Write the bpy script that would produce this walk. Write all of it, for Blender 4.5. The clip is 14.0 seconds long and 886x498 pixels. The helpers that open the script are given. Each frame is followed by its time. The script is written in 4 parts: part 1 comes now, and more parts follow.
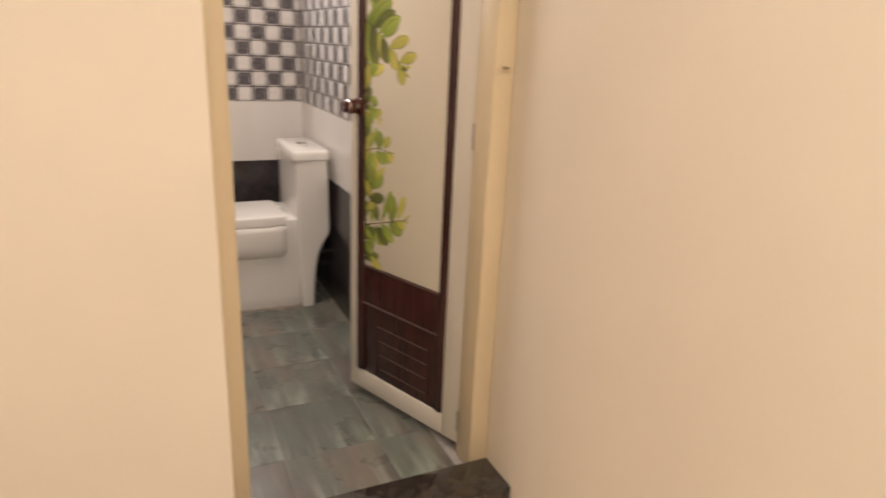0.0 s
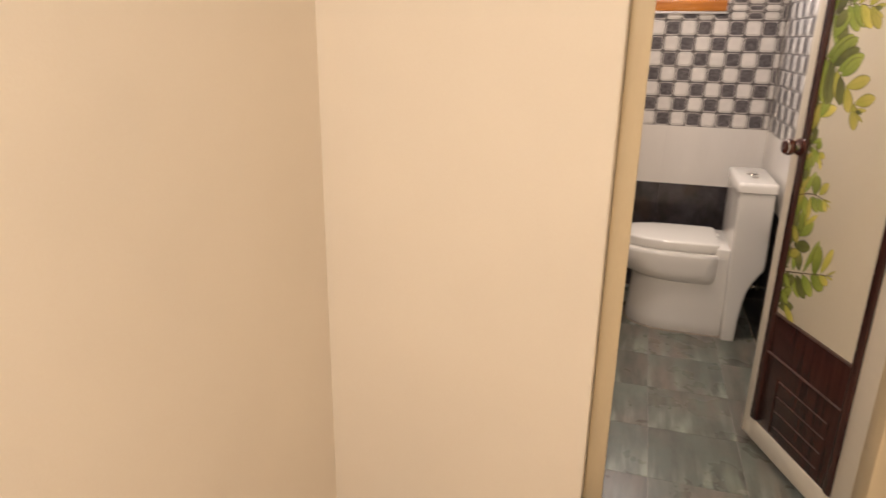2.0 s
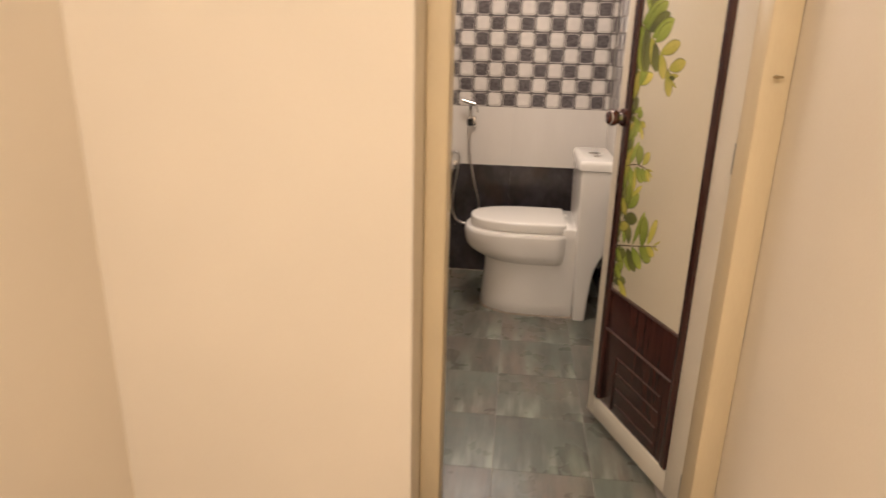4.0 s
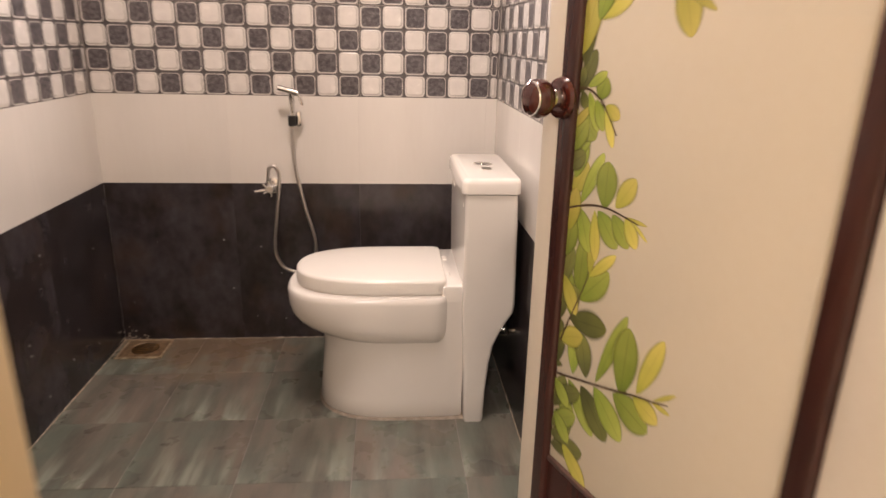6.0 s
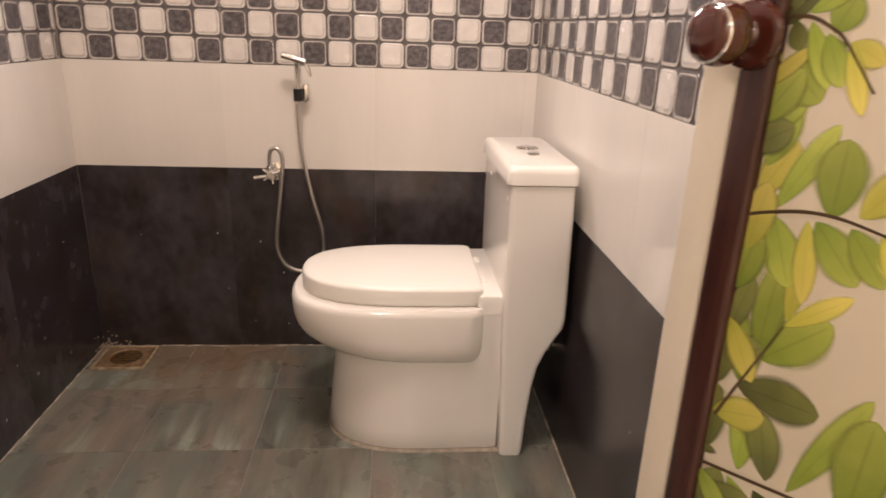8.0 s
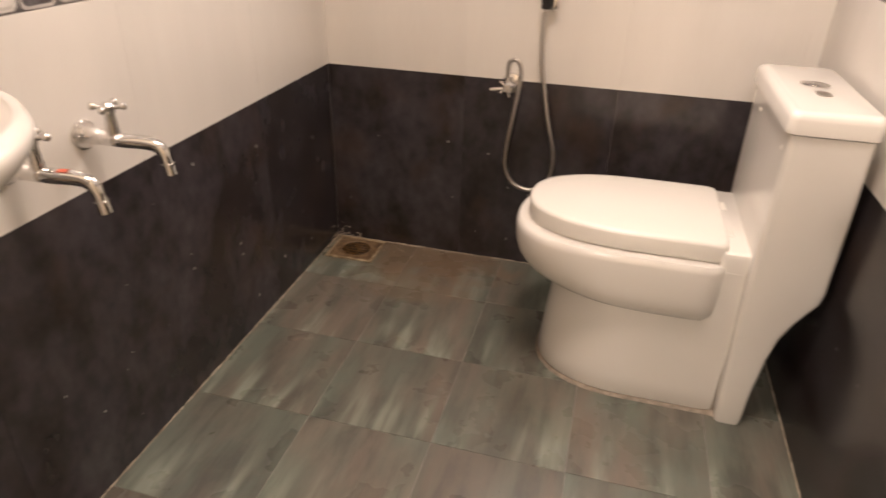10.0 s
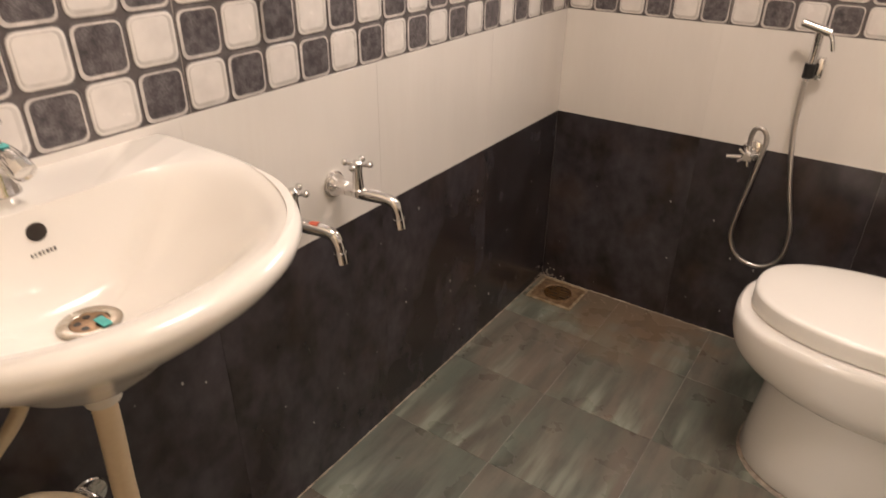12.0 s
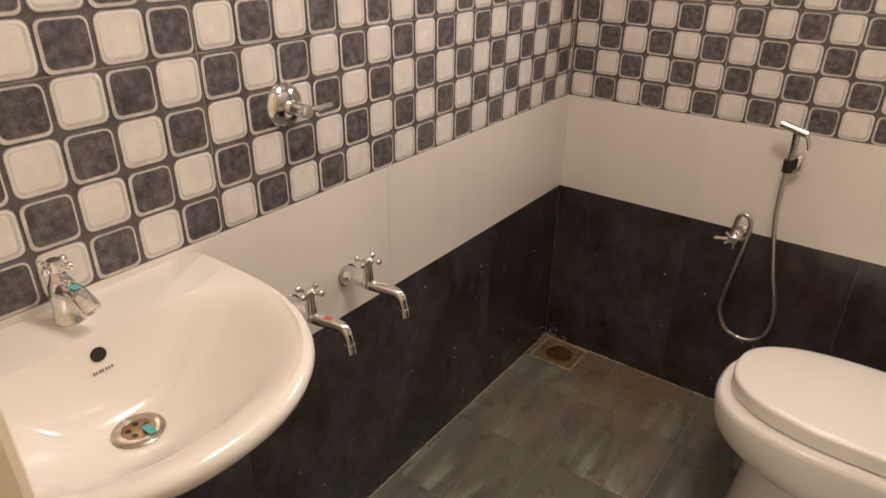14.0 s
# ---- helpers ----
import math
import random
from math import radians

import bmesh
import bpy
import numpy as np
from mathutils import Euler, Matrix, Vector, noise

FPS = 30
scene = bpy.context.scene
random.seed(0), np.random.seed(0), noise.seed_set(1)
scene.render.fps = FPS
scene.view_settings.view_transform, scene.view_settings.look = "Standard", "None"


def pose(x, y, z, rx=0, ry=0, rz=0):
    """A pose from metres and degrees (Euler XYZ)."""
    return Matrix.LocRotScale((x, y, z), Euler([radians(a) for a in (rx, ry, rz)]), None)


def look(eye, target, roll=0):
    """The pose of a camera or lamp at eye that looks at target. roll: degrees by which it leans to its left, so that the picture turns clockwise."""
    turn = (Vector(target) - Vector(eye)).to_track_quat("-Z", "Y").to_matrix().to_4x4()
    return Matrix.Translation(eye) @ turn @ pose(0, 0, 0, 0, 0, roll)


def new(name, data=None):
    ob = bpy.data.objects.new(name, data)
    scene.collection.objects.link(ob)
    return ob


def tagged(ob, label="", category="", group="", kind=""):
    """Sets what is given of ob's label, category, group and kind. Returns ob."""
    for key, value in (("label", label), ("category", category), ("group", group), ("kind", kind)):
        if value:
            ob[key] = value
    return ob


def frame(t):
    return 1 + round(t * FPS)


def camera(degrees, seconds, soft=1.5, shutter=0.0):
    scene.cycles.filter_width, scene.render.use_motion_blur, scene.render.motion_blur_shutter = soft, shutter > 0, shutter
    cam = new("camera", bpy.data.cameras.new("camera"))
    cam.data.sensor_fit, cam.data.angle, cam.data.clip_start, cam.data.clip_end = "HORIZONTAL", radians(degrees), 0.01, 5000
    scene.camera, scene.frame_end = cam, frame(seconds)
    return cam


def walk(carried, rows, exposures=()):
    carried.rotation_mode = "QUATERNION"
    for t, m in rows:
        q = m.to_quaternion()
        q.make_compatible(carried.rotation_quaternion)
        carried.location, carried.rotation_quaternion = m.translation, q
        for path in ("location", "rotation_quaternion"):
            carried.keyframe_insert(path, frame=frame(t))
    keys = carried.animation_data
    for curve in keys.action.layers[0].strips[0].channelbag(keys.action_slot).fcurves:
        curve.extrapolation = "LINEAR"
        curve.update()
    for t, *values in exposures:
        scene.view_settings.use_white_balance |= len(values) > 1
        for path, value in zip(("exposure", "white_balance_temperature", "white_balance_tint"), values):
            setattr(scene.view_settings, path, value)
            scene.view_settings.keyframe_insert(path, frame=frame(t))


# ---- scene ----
cam = camera(68.9, 14.0, shutter=0.6)
PATH = [
    (0, (0.45, 0.524, 1.252), (1.27, 2.243, 0.642), 2.6),
    (0.5, (0.54, 0.488, 1.267), (0.991, 2.339, 0.659), 2.1),
    (1, (0.605, 0.414, 1.295), (0.695, 2.315, 0.678), 2.1),
    (1.5, (0.583, 0.381, 1.336), (0.336, 2.264, 0.709), 1.3),
    (2, (0.625, 0.371, 1.344), (0.08, 2.192, 0.721), 0.9),
    (2.5, (0.679, 0.366, 1.352), (0.052, 2.161, 0.728), 1.0),
    (3, (0.722, 0.372, 1.331), (0.103, 2.17, 0.709), 1.0),
    (3.5, (0.756, 0.41, 1.282), (0.336, 2.266, 0.666), 2.0),
    (4, (0.781, 0.564, 1.257), (0.576, 2.453, 0.635), 1.4),
    (6.5, (0.878, 1.883, 1.07), (1.099, 3.774, 0.458), 1.7),
    (7, (0.849, 1.949, 1.042), (1.119, 3.839, 0.445), 1.9),
    (9.5, (0.774, 2.118, 1.064), (0.509, 3.89, 0.174), 2.0),
    (10, (0.744, 2.127, 1.095), (0.308, 3.821, 0.125), 1.6),
    (10.5, (0.738, 2.125, 1.135), (0.101, 3.753, 0.164), 1.2),
    (11, (0.722, 2.143, 1.139), (-0.072, 3.706, 0.177), 0.7),
    (11.5, (0.702, 2.15, 1.167), (-0.196, 3.654, 0.201), 0.9),
    (12, (0.706, 2.163, 1.209), (-0.286, 3.609, 0.246), 0.6),
    (12.5, (0.739, 2.158, 1.3), (-0.292, 3.575, 0.337), 0.8),
    (13, (0.744, 2.146, 1.341), (-0.294, 3.567, 0.389), 0.6),
    (13.5, (0.738, 2.148, 1.362), (-0.306, 3.576, 0.429), 0.7),
    (14, (0.772, 2.134, 1.402), (-0.290, 3.571, 0.500), 0.7),
]
walk(cam, [(t, look(eye, target, roll)) for t, eye, target, roll in PATH], [
    (0, -0.02, 5950, 11), (1.0, -0.02, 5850, 11), (1.5, -0.02, 5900, 11), (2.5, -0.05, 6200, 11), (3, -0.05, 6250, 11), (4.2, 0.03, 6350, 12), (6.3, 0.43, 6250, 17), (7.2, 0.45, 6250, 17), (9.5, 0.40, 6400, 14),
    (10, 0.50, 6400, 14), (10.5, 0.53, 6150, 13), (11, 0.68, 5950, 12), (11.5, 0.56, 6000, 13), (12, 0.25, 6250, 12), (12.5, 0.0, 6350, 11), (13, -0.03, 6350, 11), (13.5, -0.12, 6400, 11), (14, -0.13, 6400, 11)])

# ---- world and lamps ----
world = bpy.data.worlds.new("world")
scene.world = world
world.use_nodes = True
wn = world.node_tree.nodes
sky = wn.new("ShaderNodeTexSky")
sky.sky_type, sky.sun_disc = "NISHITA", False
sky.sun_elevation, sky.sun_rotation = radians(40), radians(200)
world.node_tree.links.new(sky.outputs[0], wn["Background"].inputs[0])
wn["Background"].inputs[1].default_value = 0.15

BATH_LAMP = (0.72, 2.92, 2.47)
HALL_LAMP = (0.50, -0.20, 2.70)


def disc_lamp(name, place, size, power, colour):
    data = bpy.data.lights.new(name, "AREA")
    data.shape, data.size, data.energy, data.color = "DISK", size, power, colour
    ob = new(name, data)
    ob.matrix_world = Matrix.Translation(place)
    return ob


disc_lamp("bath_light", (BATH_LAMP[0], BATH_LAMP[1], BATH_LAMP[2] - 0.045), 0.40, 17.0, (1.0, 0.825, 0.69))
disc_lamp("hall_light", (HALL_LAMP[0], HALL_LAMP[1], HALL_LAMP[2] - 0.045), 0.30, 43.0, (1.0, 0.885, 0.765))
# daylight in the two lights of the high window
for wx in (0.515, 0.785):
    data = bpy.data.lights.new("window_daylight", "AREA")
    data.shape, data.size, data.size_y, data.energy, data.color = "RECTANGLE", 0.19, 0.27, 5.0, (1.0, 0.90, 0.80)
    ob = new("window_daylight", data)
    ob.matrix_world = Matrix.Translation((wx, 4.034, 1.72)) @ Matrix.Rotation(radians(-90), 4, "X")


# ---- materials ----
def material(name, colour, rough=0.5, metal=0.0, vary=0.0, scale=6.0, grain=0.0, grain_scale=120.0, bump=0.0, coat=0.0, per_piece=0.0, stretch=(1, 1, 1), second=None, detail=6):
    """A painted or solid surface: two scales of noise in colour, fine relief, and a shift from piece to piece."""
    m = bpy.data.materials.new(name)
    m.use_nodes = True
    nt = m.node_tree
    b = nt.nodes["Principled BSDF"]
    b.inputs["Roughness"].default_value, b.inputs["Metallic"].default_value = rough, metal
    b.inputs["Coat Weight"].default_value = coat
    b.inputs["Coat Roughness"].default_value = 0.06
    geo = nt.nodes.new("ShaderNodeNewGeometry")
    info = nt.nodes.new("ShaderNodeObjectInfo")
    mapping = nt.nodes.new("ShaderNodeMapping")
    mapping.inputs["Scale"].default_value = stretch
    nt.links.new(geo.outputs["Position"], mapping.inputs["Vector"])
    shift = nt.nodes.new("ShaderNodeVectorMath")
    shift.operation = "SCALE"
    shift.inputs[0].default_value = (7.3, 3.1, 5.7)
    nt.links.new(info.outputs["Random"], shift.inputs["Scale"])
    if per_piece:
        nt.links.new(shift.outputs[0], mapping.inputs["Location"])
    big = nt.nodes.new("ShaderNodeTexNoise")
    big.inputs["Scale"].default_value, big.inputs["Detail"].default_value = scale, detail
    nt.links.new(mapping.outputs[0], big.inputs["Vector"])
    fine = nt.nodes.new("ShaderNodeTexNoise")
    fine.inputs["Scale"].default_value, fine.inputs["Detail"].default_value = grain_scale, 4
    nt.links.new(mapping.outputs[0], fine.inputs["Vector"])
    other = second or tuple(max(0.0, c * (1 - vary)) for c in colour)
    ramp = nt.nodes.new("ShaderNodeValToRGB")
    ramp.color_ramp.interpolation = "EASE"
    ramp.color_ramp.elements[0].position, ramp.color_ramp.elements[1].position = 0.28, 0.72
    ramp.color_ramp.elements[0].color, ramp.color_ramp.elements[1].color = (*other, 1), (*colour, 1)
    nt.links.new(big.outputs[0], ramp.inputs[0])
    speck = nt.nodes.new("ShaderNodeMix")
    speck.data_type, speck.blend_type = "RGBA", "OVERLAY"
    speck.inputs["Factor"].default_value = grain
    nt.links.new(ramp.outputs[0], speck.inputs["A"])
    nt.links.new(fine.outputs[0], speck.inputs["B"])
    last = speck.outputs["Result"]
    if per_piece:
        hsv = nt.nodes.new("ShaderNodeHueSaturation")
        rng = nt.nodes.new("ShaderNodeMapRange")
        rng.inputs["To Min"].default_value, rng.inputs["To Max"].default_value = 1 - per_piece, 1 + per_piece
        nt.links.new(info.outputs["Random"], rng.inputs[0])
        nt.links.new(rng.outputs[0], hsv.inputs["Value"])
        nt.links.new(last, hsv.inputs["Color"])
        last = hsv.outputs[0]
    nt.links.new(last, b.inputs["Base Color"])
    wear = nt.nodes.new("ShaderNodeMapRange")
    wear.inputs["To Min"].default_value, wear.inputs["To Max"].default_value = max(0.0, rough - 0.06), min(1.0, rough + 0.08)
    nt.links.new(big.outputs[0], wear.inputs[0])
    nt.links.new(wear.outputs[0], b.inputs["Roughness"])
    if bump:
        bn = nt.nodes.new("ShaderNodeBump")
        bn.inputs["Strength"].default_value, bn.inputs["Distance"].default_value = bump, 0.002
        nt.links.new(fine.outputs[0], bn.inputs["Height"])
        nt.links.new(bn.outputs[0], b.inputs["Normal"])
    return m


def stained(m, place, reach, colour, amount=0.85, scale=14, edge=(1.15, 0.45)):
    """Rust-brown dirt lying round one spot of a floor, with a ragged outline."""
    nt = m.node_tree
    b = nt.nodes["Principled BSDF"]
    before = b.inputs["Base Color"].links[0].from_socket
    geo = nt.nodes.new("ShaderNodeNewGeometry")
    n = nt.nodes.new("ShaderNodeTexNoise")
    n.inputs["Scale"].default_value, n.inputs["Detail"].default_value = scale, 5
    nt.links.new(geo.outputs["Position"], n.inputs["Vector"])
    sub = nt.nodes.new("ShaderNodeVectorMath")
    sub.operation = "SUBTRACT"
    sub.inputs[1].default_value = place
    nt.links.new(geo.outputs["Position"], sub.inputs[0])
    sq = nt.nodes.new("ShaderNodeVectorMath")
    sq.operation = "MULTIPLY"
    sq.inputs[1].default_value = (1 / reach[0], 1 / reach[1], 0)
    nt.links.new(sub.outputs[0], sq.inputs[0])
    length = nt.nodes.new("ShaderNodeVectorMath")
    length.operation = "LENGTH"
    nt.links.new(sq.outputs[0], length.inputs[0])
    add = nt.nodes.new("ShaderNodeMath")
    add.operation = "MULTIPLY_ADD"
    add.inputs[1].default_value, add.inputs[2].default_value = 1.8, -0.9
    nt.links.new(n.outputs[0], add.inputs[0])
    tot = nt.nodes.new("ShaderNodeMath")
    nt.links.new(add.outputs[0], tot.inputs[0])
    nt.links.new(length.outputs["Value"], tot.inputs[1])
    rng = nt.nodes.new("ShaderNodeMapRange")
    rng.inputs["From Min"].default_value, rng.inputs["From Max"].default_value = edge
    rng.inputs["To Min"].default_value, rng.inputs["To Max"].default_value = 0, amount
    nt.links.new(tot.outputs[0], rng.inputs[0])
    mix = nt.nodes.new("ShaderNodeMix")
    mix.data_type = "RGBA"
    mix.inputs["B"].default_value = (*colour, 1)
    nt.links.new(rng.outputs[0], mix.inputs["Factor"])
    nt.links.new(before, mix.inputs["A"])
    nt.links.new(mix.outputs["Result"], b.inputs["Base Color"])


def smoky_floor_tile(name):
    """Slate-look tile: smoky streaks along it in teal, brown and pale grey, each tile printed differently."""
    m = bpy.data.materials.new(name)
    m.use_nodes = True
    nt = m.node_tree
    b = nt.nodes["Principled BSDF"]
    geo = nt.nodes.new("ShaderNodeNewGeometry")
    info = nt.nodes.new("ShaderNodeObjectInfo")
    shift = nt.nodes.new("ShaderNodeVectorMath")
    shift.operation = "SCALE"
    shift.inputs[0].default_value = (9.3, 6.1, 4.7)
    nt.links.new(info.outputs["Random"], shift.inputs["Scale"])
    place = nt.nodes.new("ShaderNodeVectorMath")
    nt.links.new(geo.outputs["Position"], place.inputs[0])
    nt.links.new(shift.outputs[0], place.inputs[1])

    def noise(stretch, scale, detail, rough=0.55):
        mp = nt.nodes.new("ShaderNodeMapping")
        mp.inputs["Scale"].default_value = stretch
        nt.links.new(place.outputs[0], mp.inputs["Vector"])
        n = nt.nodes.new("ShaderNodeTexNoise")
        n.inputs["Scale"].default_value, n.inputs["Detail"].default_value, n.inputs["Roughness"].default_value = scale, detail, rough
        nt.links.new(mp.outputs[0], n.inputs["Vector"])
        return n.outputs[0]

    def span(value, lo, hi, to0, to1):
        r = nt.nodes.new("ShaderNodeMapRange")
        r.interpolation_type = "SMOOTHSTEP"
        for k, v in (("From Min", lo), ("From Max", hi), ("To Min", to0), ("To Max", to1)):
            r.inputs[k].default_value = v
        nt.links.new(value, r.inputs[0])
        return r.outputs[0]

    def blend(factor, a, colour, kind="MIX"):
        mx = nt.nodes.new("ShaderNodeMix")
        mx.data_type, mx.blend_type = "RGBA", kind
        nt.links.new(factor, mx.inputs["Factor"])
        if isinstance(a, tuple):
            mx.inputs["A"].default_value = (*a, 1)
        else:
            nt.links.new(a, mx.inputs["A"])
        mx.inputs["B"].default_value = (*colour, 1)
        return mx.outputs["Result"]

    hue = span(noise((2.6, 1.0, 1), 2.2, 3), 0.36, 0.64, 0, 1)
    c = blend(hue, (0.134, 0.150, 0.122), (0.172, 0.143, 0.116))
    c = blend(span(noise((5.0, 1.0, 1), 4.0, 5, 0.6), 0.40, 0.66, 0, 0.75), c, (0.086, 0.083, 0.070))
    tc = nt.nodes.new("ShaderNodeTexCoord")
    xyz = nt.nodes.new("ShaderNodeSeparateXYZ")
    nt.links.new(tc.outputs["Object"], xyz.inputs[0])
    fade = span(xyz.outputs["Y"], 0.23, 0.01, 0.15, 1)
    both = nt.nodes.new("ShaderNodeMath")
    both.operation = "MULTIPLY"
    nt.links.new(fade, both.inputs[0])
    nt.links.new(span(noise((7.5, 1.0, 1), 3.0, 4, 0.5), 0.44, 0.70, 0, 0.9), both.inputs[1])
    c = blend(both.outputs[0], c, (0.285, 0.310, 0.250))
    c = blend(span(noise((1, 1, 1), 22, 6, 0.65), 0.42, 0.80, 0, 0.28), c, (0.220, 0.188, 0.148))
    hsv = nt.nodes.new("ShaderNodeHueSaturation")
    nt.links.new(span(info.outputs["Random"], 0, 1, 0.90, 1.10), hsv.inputs["Value"])
    nt.links.new(c, hsv.inputs["Color"])
    nt.links.new(hsv.outputs[0], b.inputs["Base Color"])
    nt.links.new(span(noise((1, 1, 1), 7, 5), 0.3, 0.7, 0.24, 0.40), b.inputs["Roughness"])
    bn = nt.nodes.new("ShaderNodeBump")
    bn.inputs["Strength"].default_value, bn.inputs["Distance"].default_value = 0.10, 0.002
    nt.links.new(noise((2, 1, 1), 45, 4), bn.inputs["Height"])
    nt.links.new(bn.outputs[0], b.inputs["Normal"])
    return m


def water_marked(m, colour, amount, stretch=(26, 26, 2.2), lo=0.56, hi=0.74):
    """Dried runs of water and scuffs down a wall tile."""
    nt = m.node_tree
    b = nt.nodes["Principled BSDF"]
    before = b.inputs["Base Color"].links[0].from_socket
    geo = nt.nodes.new("ShaderNodeNewGeometry")
    mp = nt.nodes.new("ShaderNodeMapping")
    mp.inputs["Scale"].default_value = stretch
    nt.links.new(geo.outputs["Position"], mp.inputs["Vector"])
    n = nt.nodes.new("ShaderNodeTexNoise")
    n.inputs["Scale"].default_value, n.inputs["Detail"].default_value = 1.0, 5
    nt.links.new(mp.outputs[0], n.inputs["Vector"])
    r = nt.nodes.new("ShaderNodeMapRange")
    r.inputs["From Min"].default_value, r.inputs["From Max"].default_value, r.inputs["To Max"].default_value = lo, hi, amount
    nt.links.new(n.outputs[0], r.inputs[0])
    mix = nt.nodes.new("ShaderNodeMix")
    mix.data_type = "RGBA"
    mix.inputs["B"].default_value = (*colour, 1)
    nt.links.new(r.outputs[0], mix.inputs["Factor"])
    nt.links.new(before, mix.inputs["A"])
    nt.links.new(mix.outputs["Result"], b.inputs["Base Color"])


def wavy_glaze(m, stretch, strength):
    """The slight unevenness of a glazed face, running down it."""
    nt = m.node_tree
    geo = nt.nodes.new("ShaderNodeNewGeometry")
    mp = nt.nodes.new("ShaderNodeMapping")
    mp.inputs["Scale"].default_value = stretch
    nt.links.new(geo.outputs["Position"], mp.inputs["Vector"])
    n = nt.nodes.new("ShaderNodeTexNoise")
    n.inputs["Scale"].default_value, n.inputs["Detail"].default_value = 1.0, 2
    nt.links.new(mp.outputs[0], n.inputs["Vector"])
    bn = nt.nodes.new("ShaderNodeBump")
    bn.inputs["Strength"].default_value, bn.inputs["Distance"].default_value = strength, 0.004
    nt.links.new(n.outputs[0], bn.inputs["Height"])
    nt.links.new(bn.outputs[0], nt.nodes["Principled BSDF"].inputs["Normal"])


def printed_leaf(name, base, tip, rib):
    """Leaf printed with soft outlines on the door film; 'inner' runs from its outline to its midrib, 'along' from stalk to tip."""
    m = bpy.data.materials.new(name)
    m.use_nodes = True
    nt = m.node_tree
    b = nt.nodes["Principled BSDF"]
    b.inputs["Roughness"].default_value = 0.32
    inner, along = nt.nodes.new("ShaderNodeAttribute"), nt.nodes.new("ShaderNodeAttribute")
    inner.attribute_name, along.attribute_name = "inner", "along"
    info = nt.nodes.new("ShaderNodeObjectInfo")
    geo = nt.nodes.new("ShaderNodeNewGeometry")
    n = nt.nodes.new("ShaderNodeTexNoise")
    n.inputs["Scale"].default_value, n.inputs["Detail"].default_value = 38, 3
    nt.links.new(geo.outputs["Position"], n.inputs["Vector"])
    lean = nt.nodes.new("ShaderNodeMath")
    lean.operation = "MULTIPLY_ADD"
    lean.inputs[1].default_value = 0.9
    nt.links.new(n.outputs[0], lean.inputs[0])
    nt.links.new(along.outputs["Fac"], lean.inputs[2])
    tone = nt.nodes.new("ShaderNodeMapRange")
    tone.inputs["From Min"].default_value, tone.inputs["From Max"].default_value = 0.35, 1.45
    nt.links.new(lean.outputs[0], tone.inputs[0])
    mix = nt.nodes.new("ShaderNodeMix")
    mix.data_type = "RGBA"
    mix.inputs["A"].default_value, mix.inputs["B"].default_value = (*base, 1), (*tip, 1)
    nt.links.new(tone.outputs[0], mix.inputs["Factor"])
    vein = nt.nodes.new("ShaderNodeMapRange")
    vein.inputs["From Min"].default_value, vein.inputs["From Max"].default_value, vein.inputs["To Max"].default_value = 0.93, 1.0, 0.38
    nt.links.new(inner.outputs["Fac"], vein.inputs[0])
    ribbed = nt.nodes.new("ShaderNodeMix")
    ribbed.data_type = "RGBA"
    ribbed.inputs["B"].default_value = (*rib, 1)
    nt.links.new(vein.outputs[0], ribbed.inputs["Factor"])
    nt.links.new(mix.outputs["Result"], ribbed.inputs["A"])
    hsv = nt.nodes.new("ShaderNodeHueSaturation")
    vary = nt.nodes.new("ShaderNodeMapRange")
    vary.inputs["To Min"].default_value, vary.inputs["To Max"].default_value = 0.80, 1.22
    nt.links.new(info.outputs["Random"], vary.inputs[0])
    nt.links.new(vary.outputs[0], hsv.inputs["Value"])
    nt.links.new(ribbed.outputs["Result"], hsv.inputs["Color"])
    nt.links.new(hsv.outputs[0], b.inputs["Base Color"])
    soft = nt.nodes.new("ShaderNodeMapRange")
    soft.interpolation_type = "SMOOTHSTEP"
    soft.inputs["From Min"].default_value, soft.inputs["From Max"].default_value = 0.0, 0.46
    soft.inputs["To Max"].default_value = 0.96
    nt.links.new(inner.outputs["Fac"], soft.inputs[0])
    nt.links.new(soft.outputs[0], b.inputs["Alpha"])
    return m


M_PAINT = material("cream_wall_paint", (0.82, 0.73, 0.60), 0.62, vary=0.04, scale=2.2, grain=0.05, grain_scale=180, bump=0.12)
M_CEIL = material("white_ceiling_paint", (0.82, 0.80, 0.76), 0.8, vary=0.04, scale=2, grain=0.05)
M_HALLFLOOR = material("beige_floor_tile", (0.55, 0.47, 0.38), 0.3, vary=0.1, scale=4, grain=0.1)
M_GRANITE = material("polished_dark_granite", (0.055, 0.045, 0.036), 0.10, vary=0.55, scale=30, grain=0.5, grain_scale=260, coat=0.4)
M_FRAME = material("cream_gloss_paint_on_wood", (0.72, 0.59, 0.38), 0.38, vary=0.06, scale=5, grain=0.08, grain_scale=60, bump=0.1, stretch=(4, 4, 0.6))
M_FRAMEDARK = material("tarnished_brass", (0.40, 0.29, 0.15), 0.4, 0.5, vary=0.3)
M_GROUT = material("grey_cement_grout", (0.40, 0.365, 0.33), 0.85, vary=0.3, scale=18, grain=0.2, bump=0.3)
M_DARKTILE = material("charcoal_slate_look_tile", (0.054, 0.048, 0.054), 0.20, second=(0.025, 0.019, 0.018), scale=5.5, grain=0.6, grain_scale=24, bump=0.06, per_piece=0.12, stretch=(1.3, 1.3, 1.0))
water_marked(M_DARKTILE, (0.14, 0.13, 0.135), 0.20, (13, 13, 4.0), 0.54, 0.78)
water_marked(M_DARKTILE, (0.085, 0.052, 0.036), 0.40, (5, 5, 5), 0.54, 0.74)
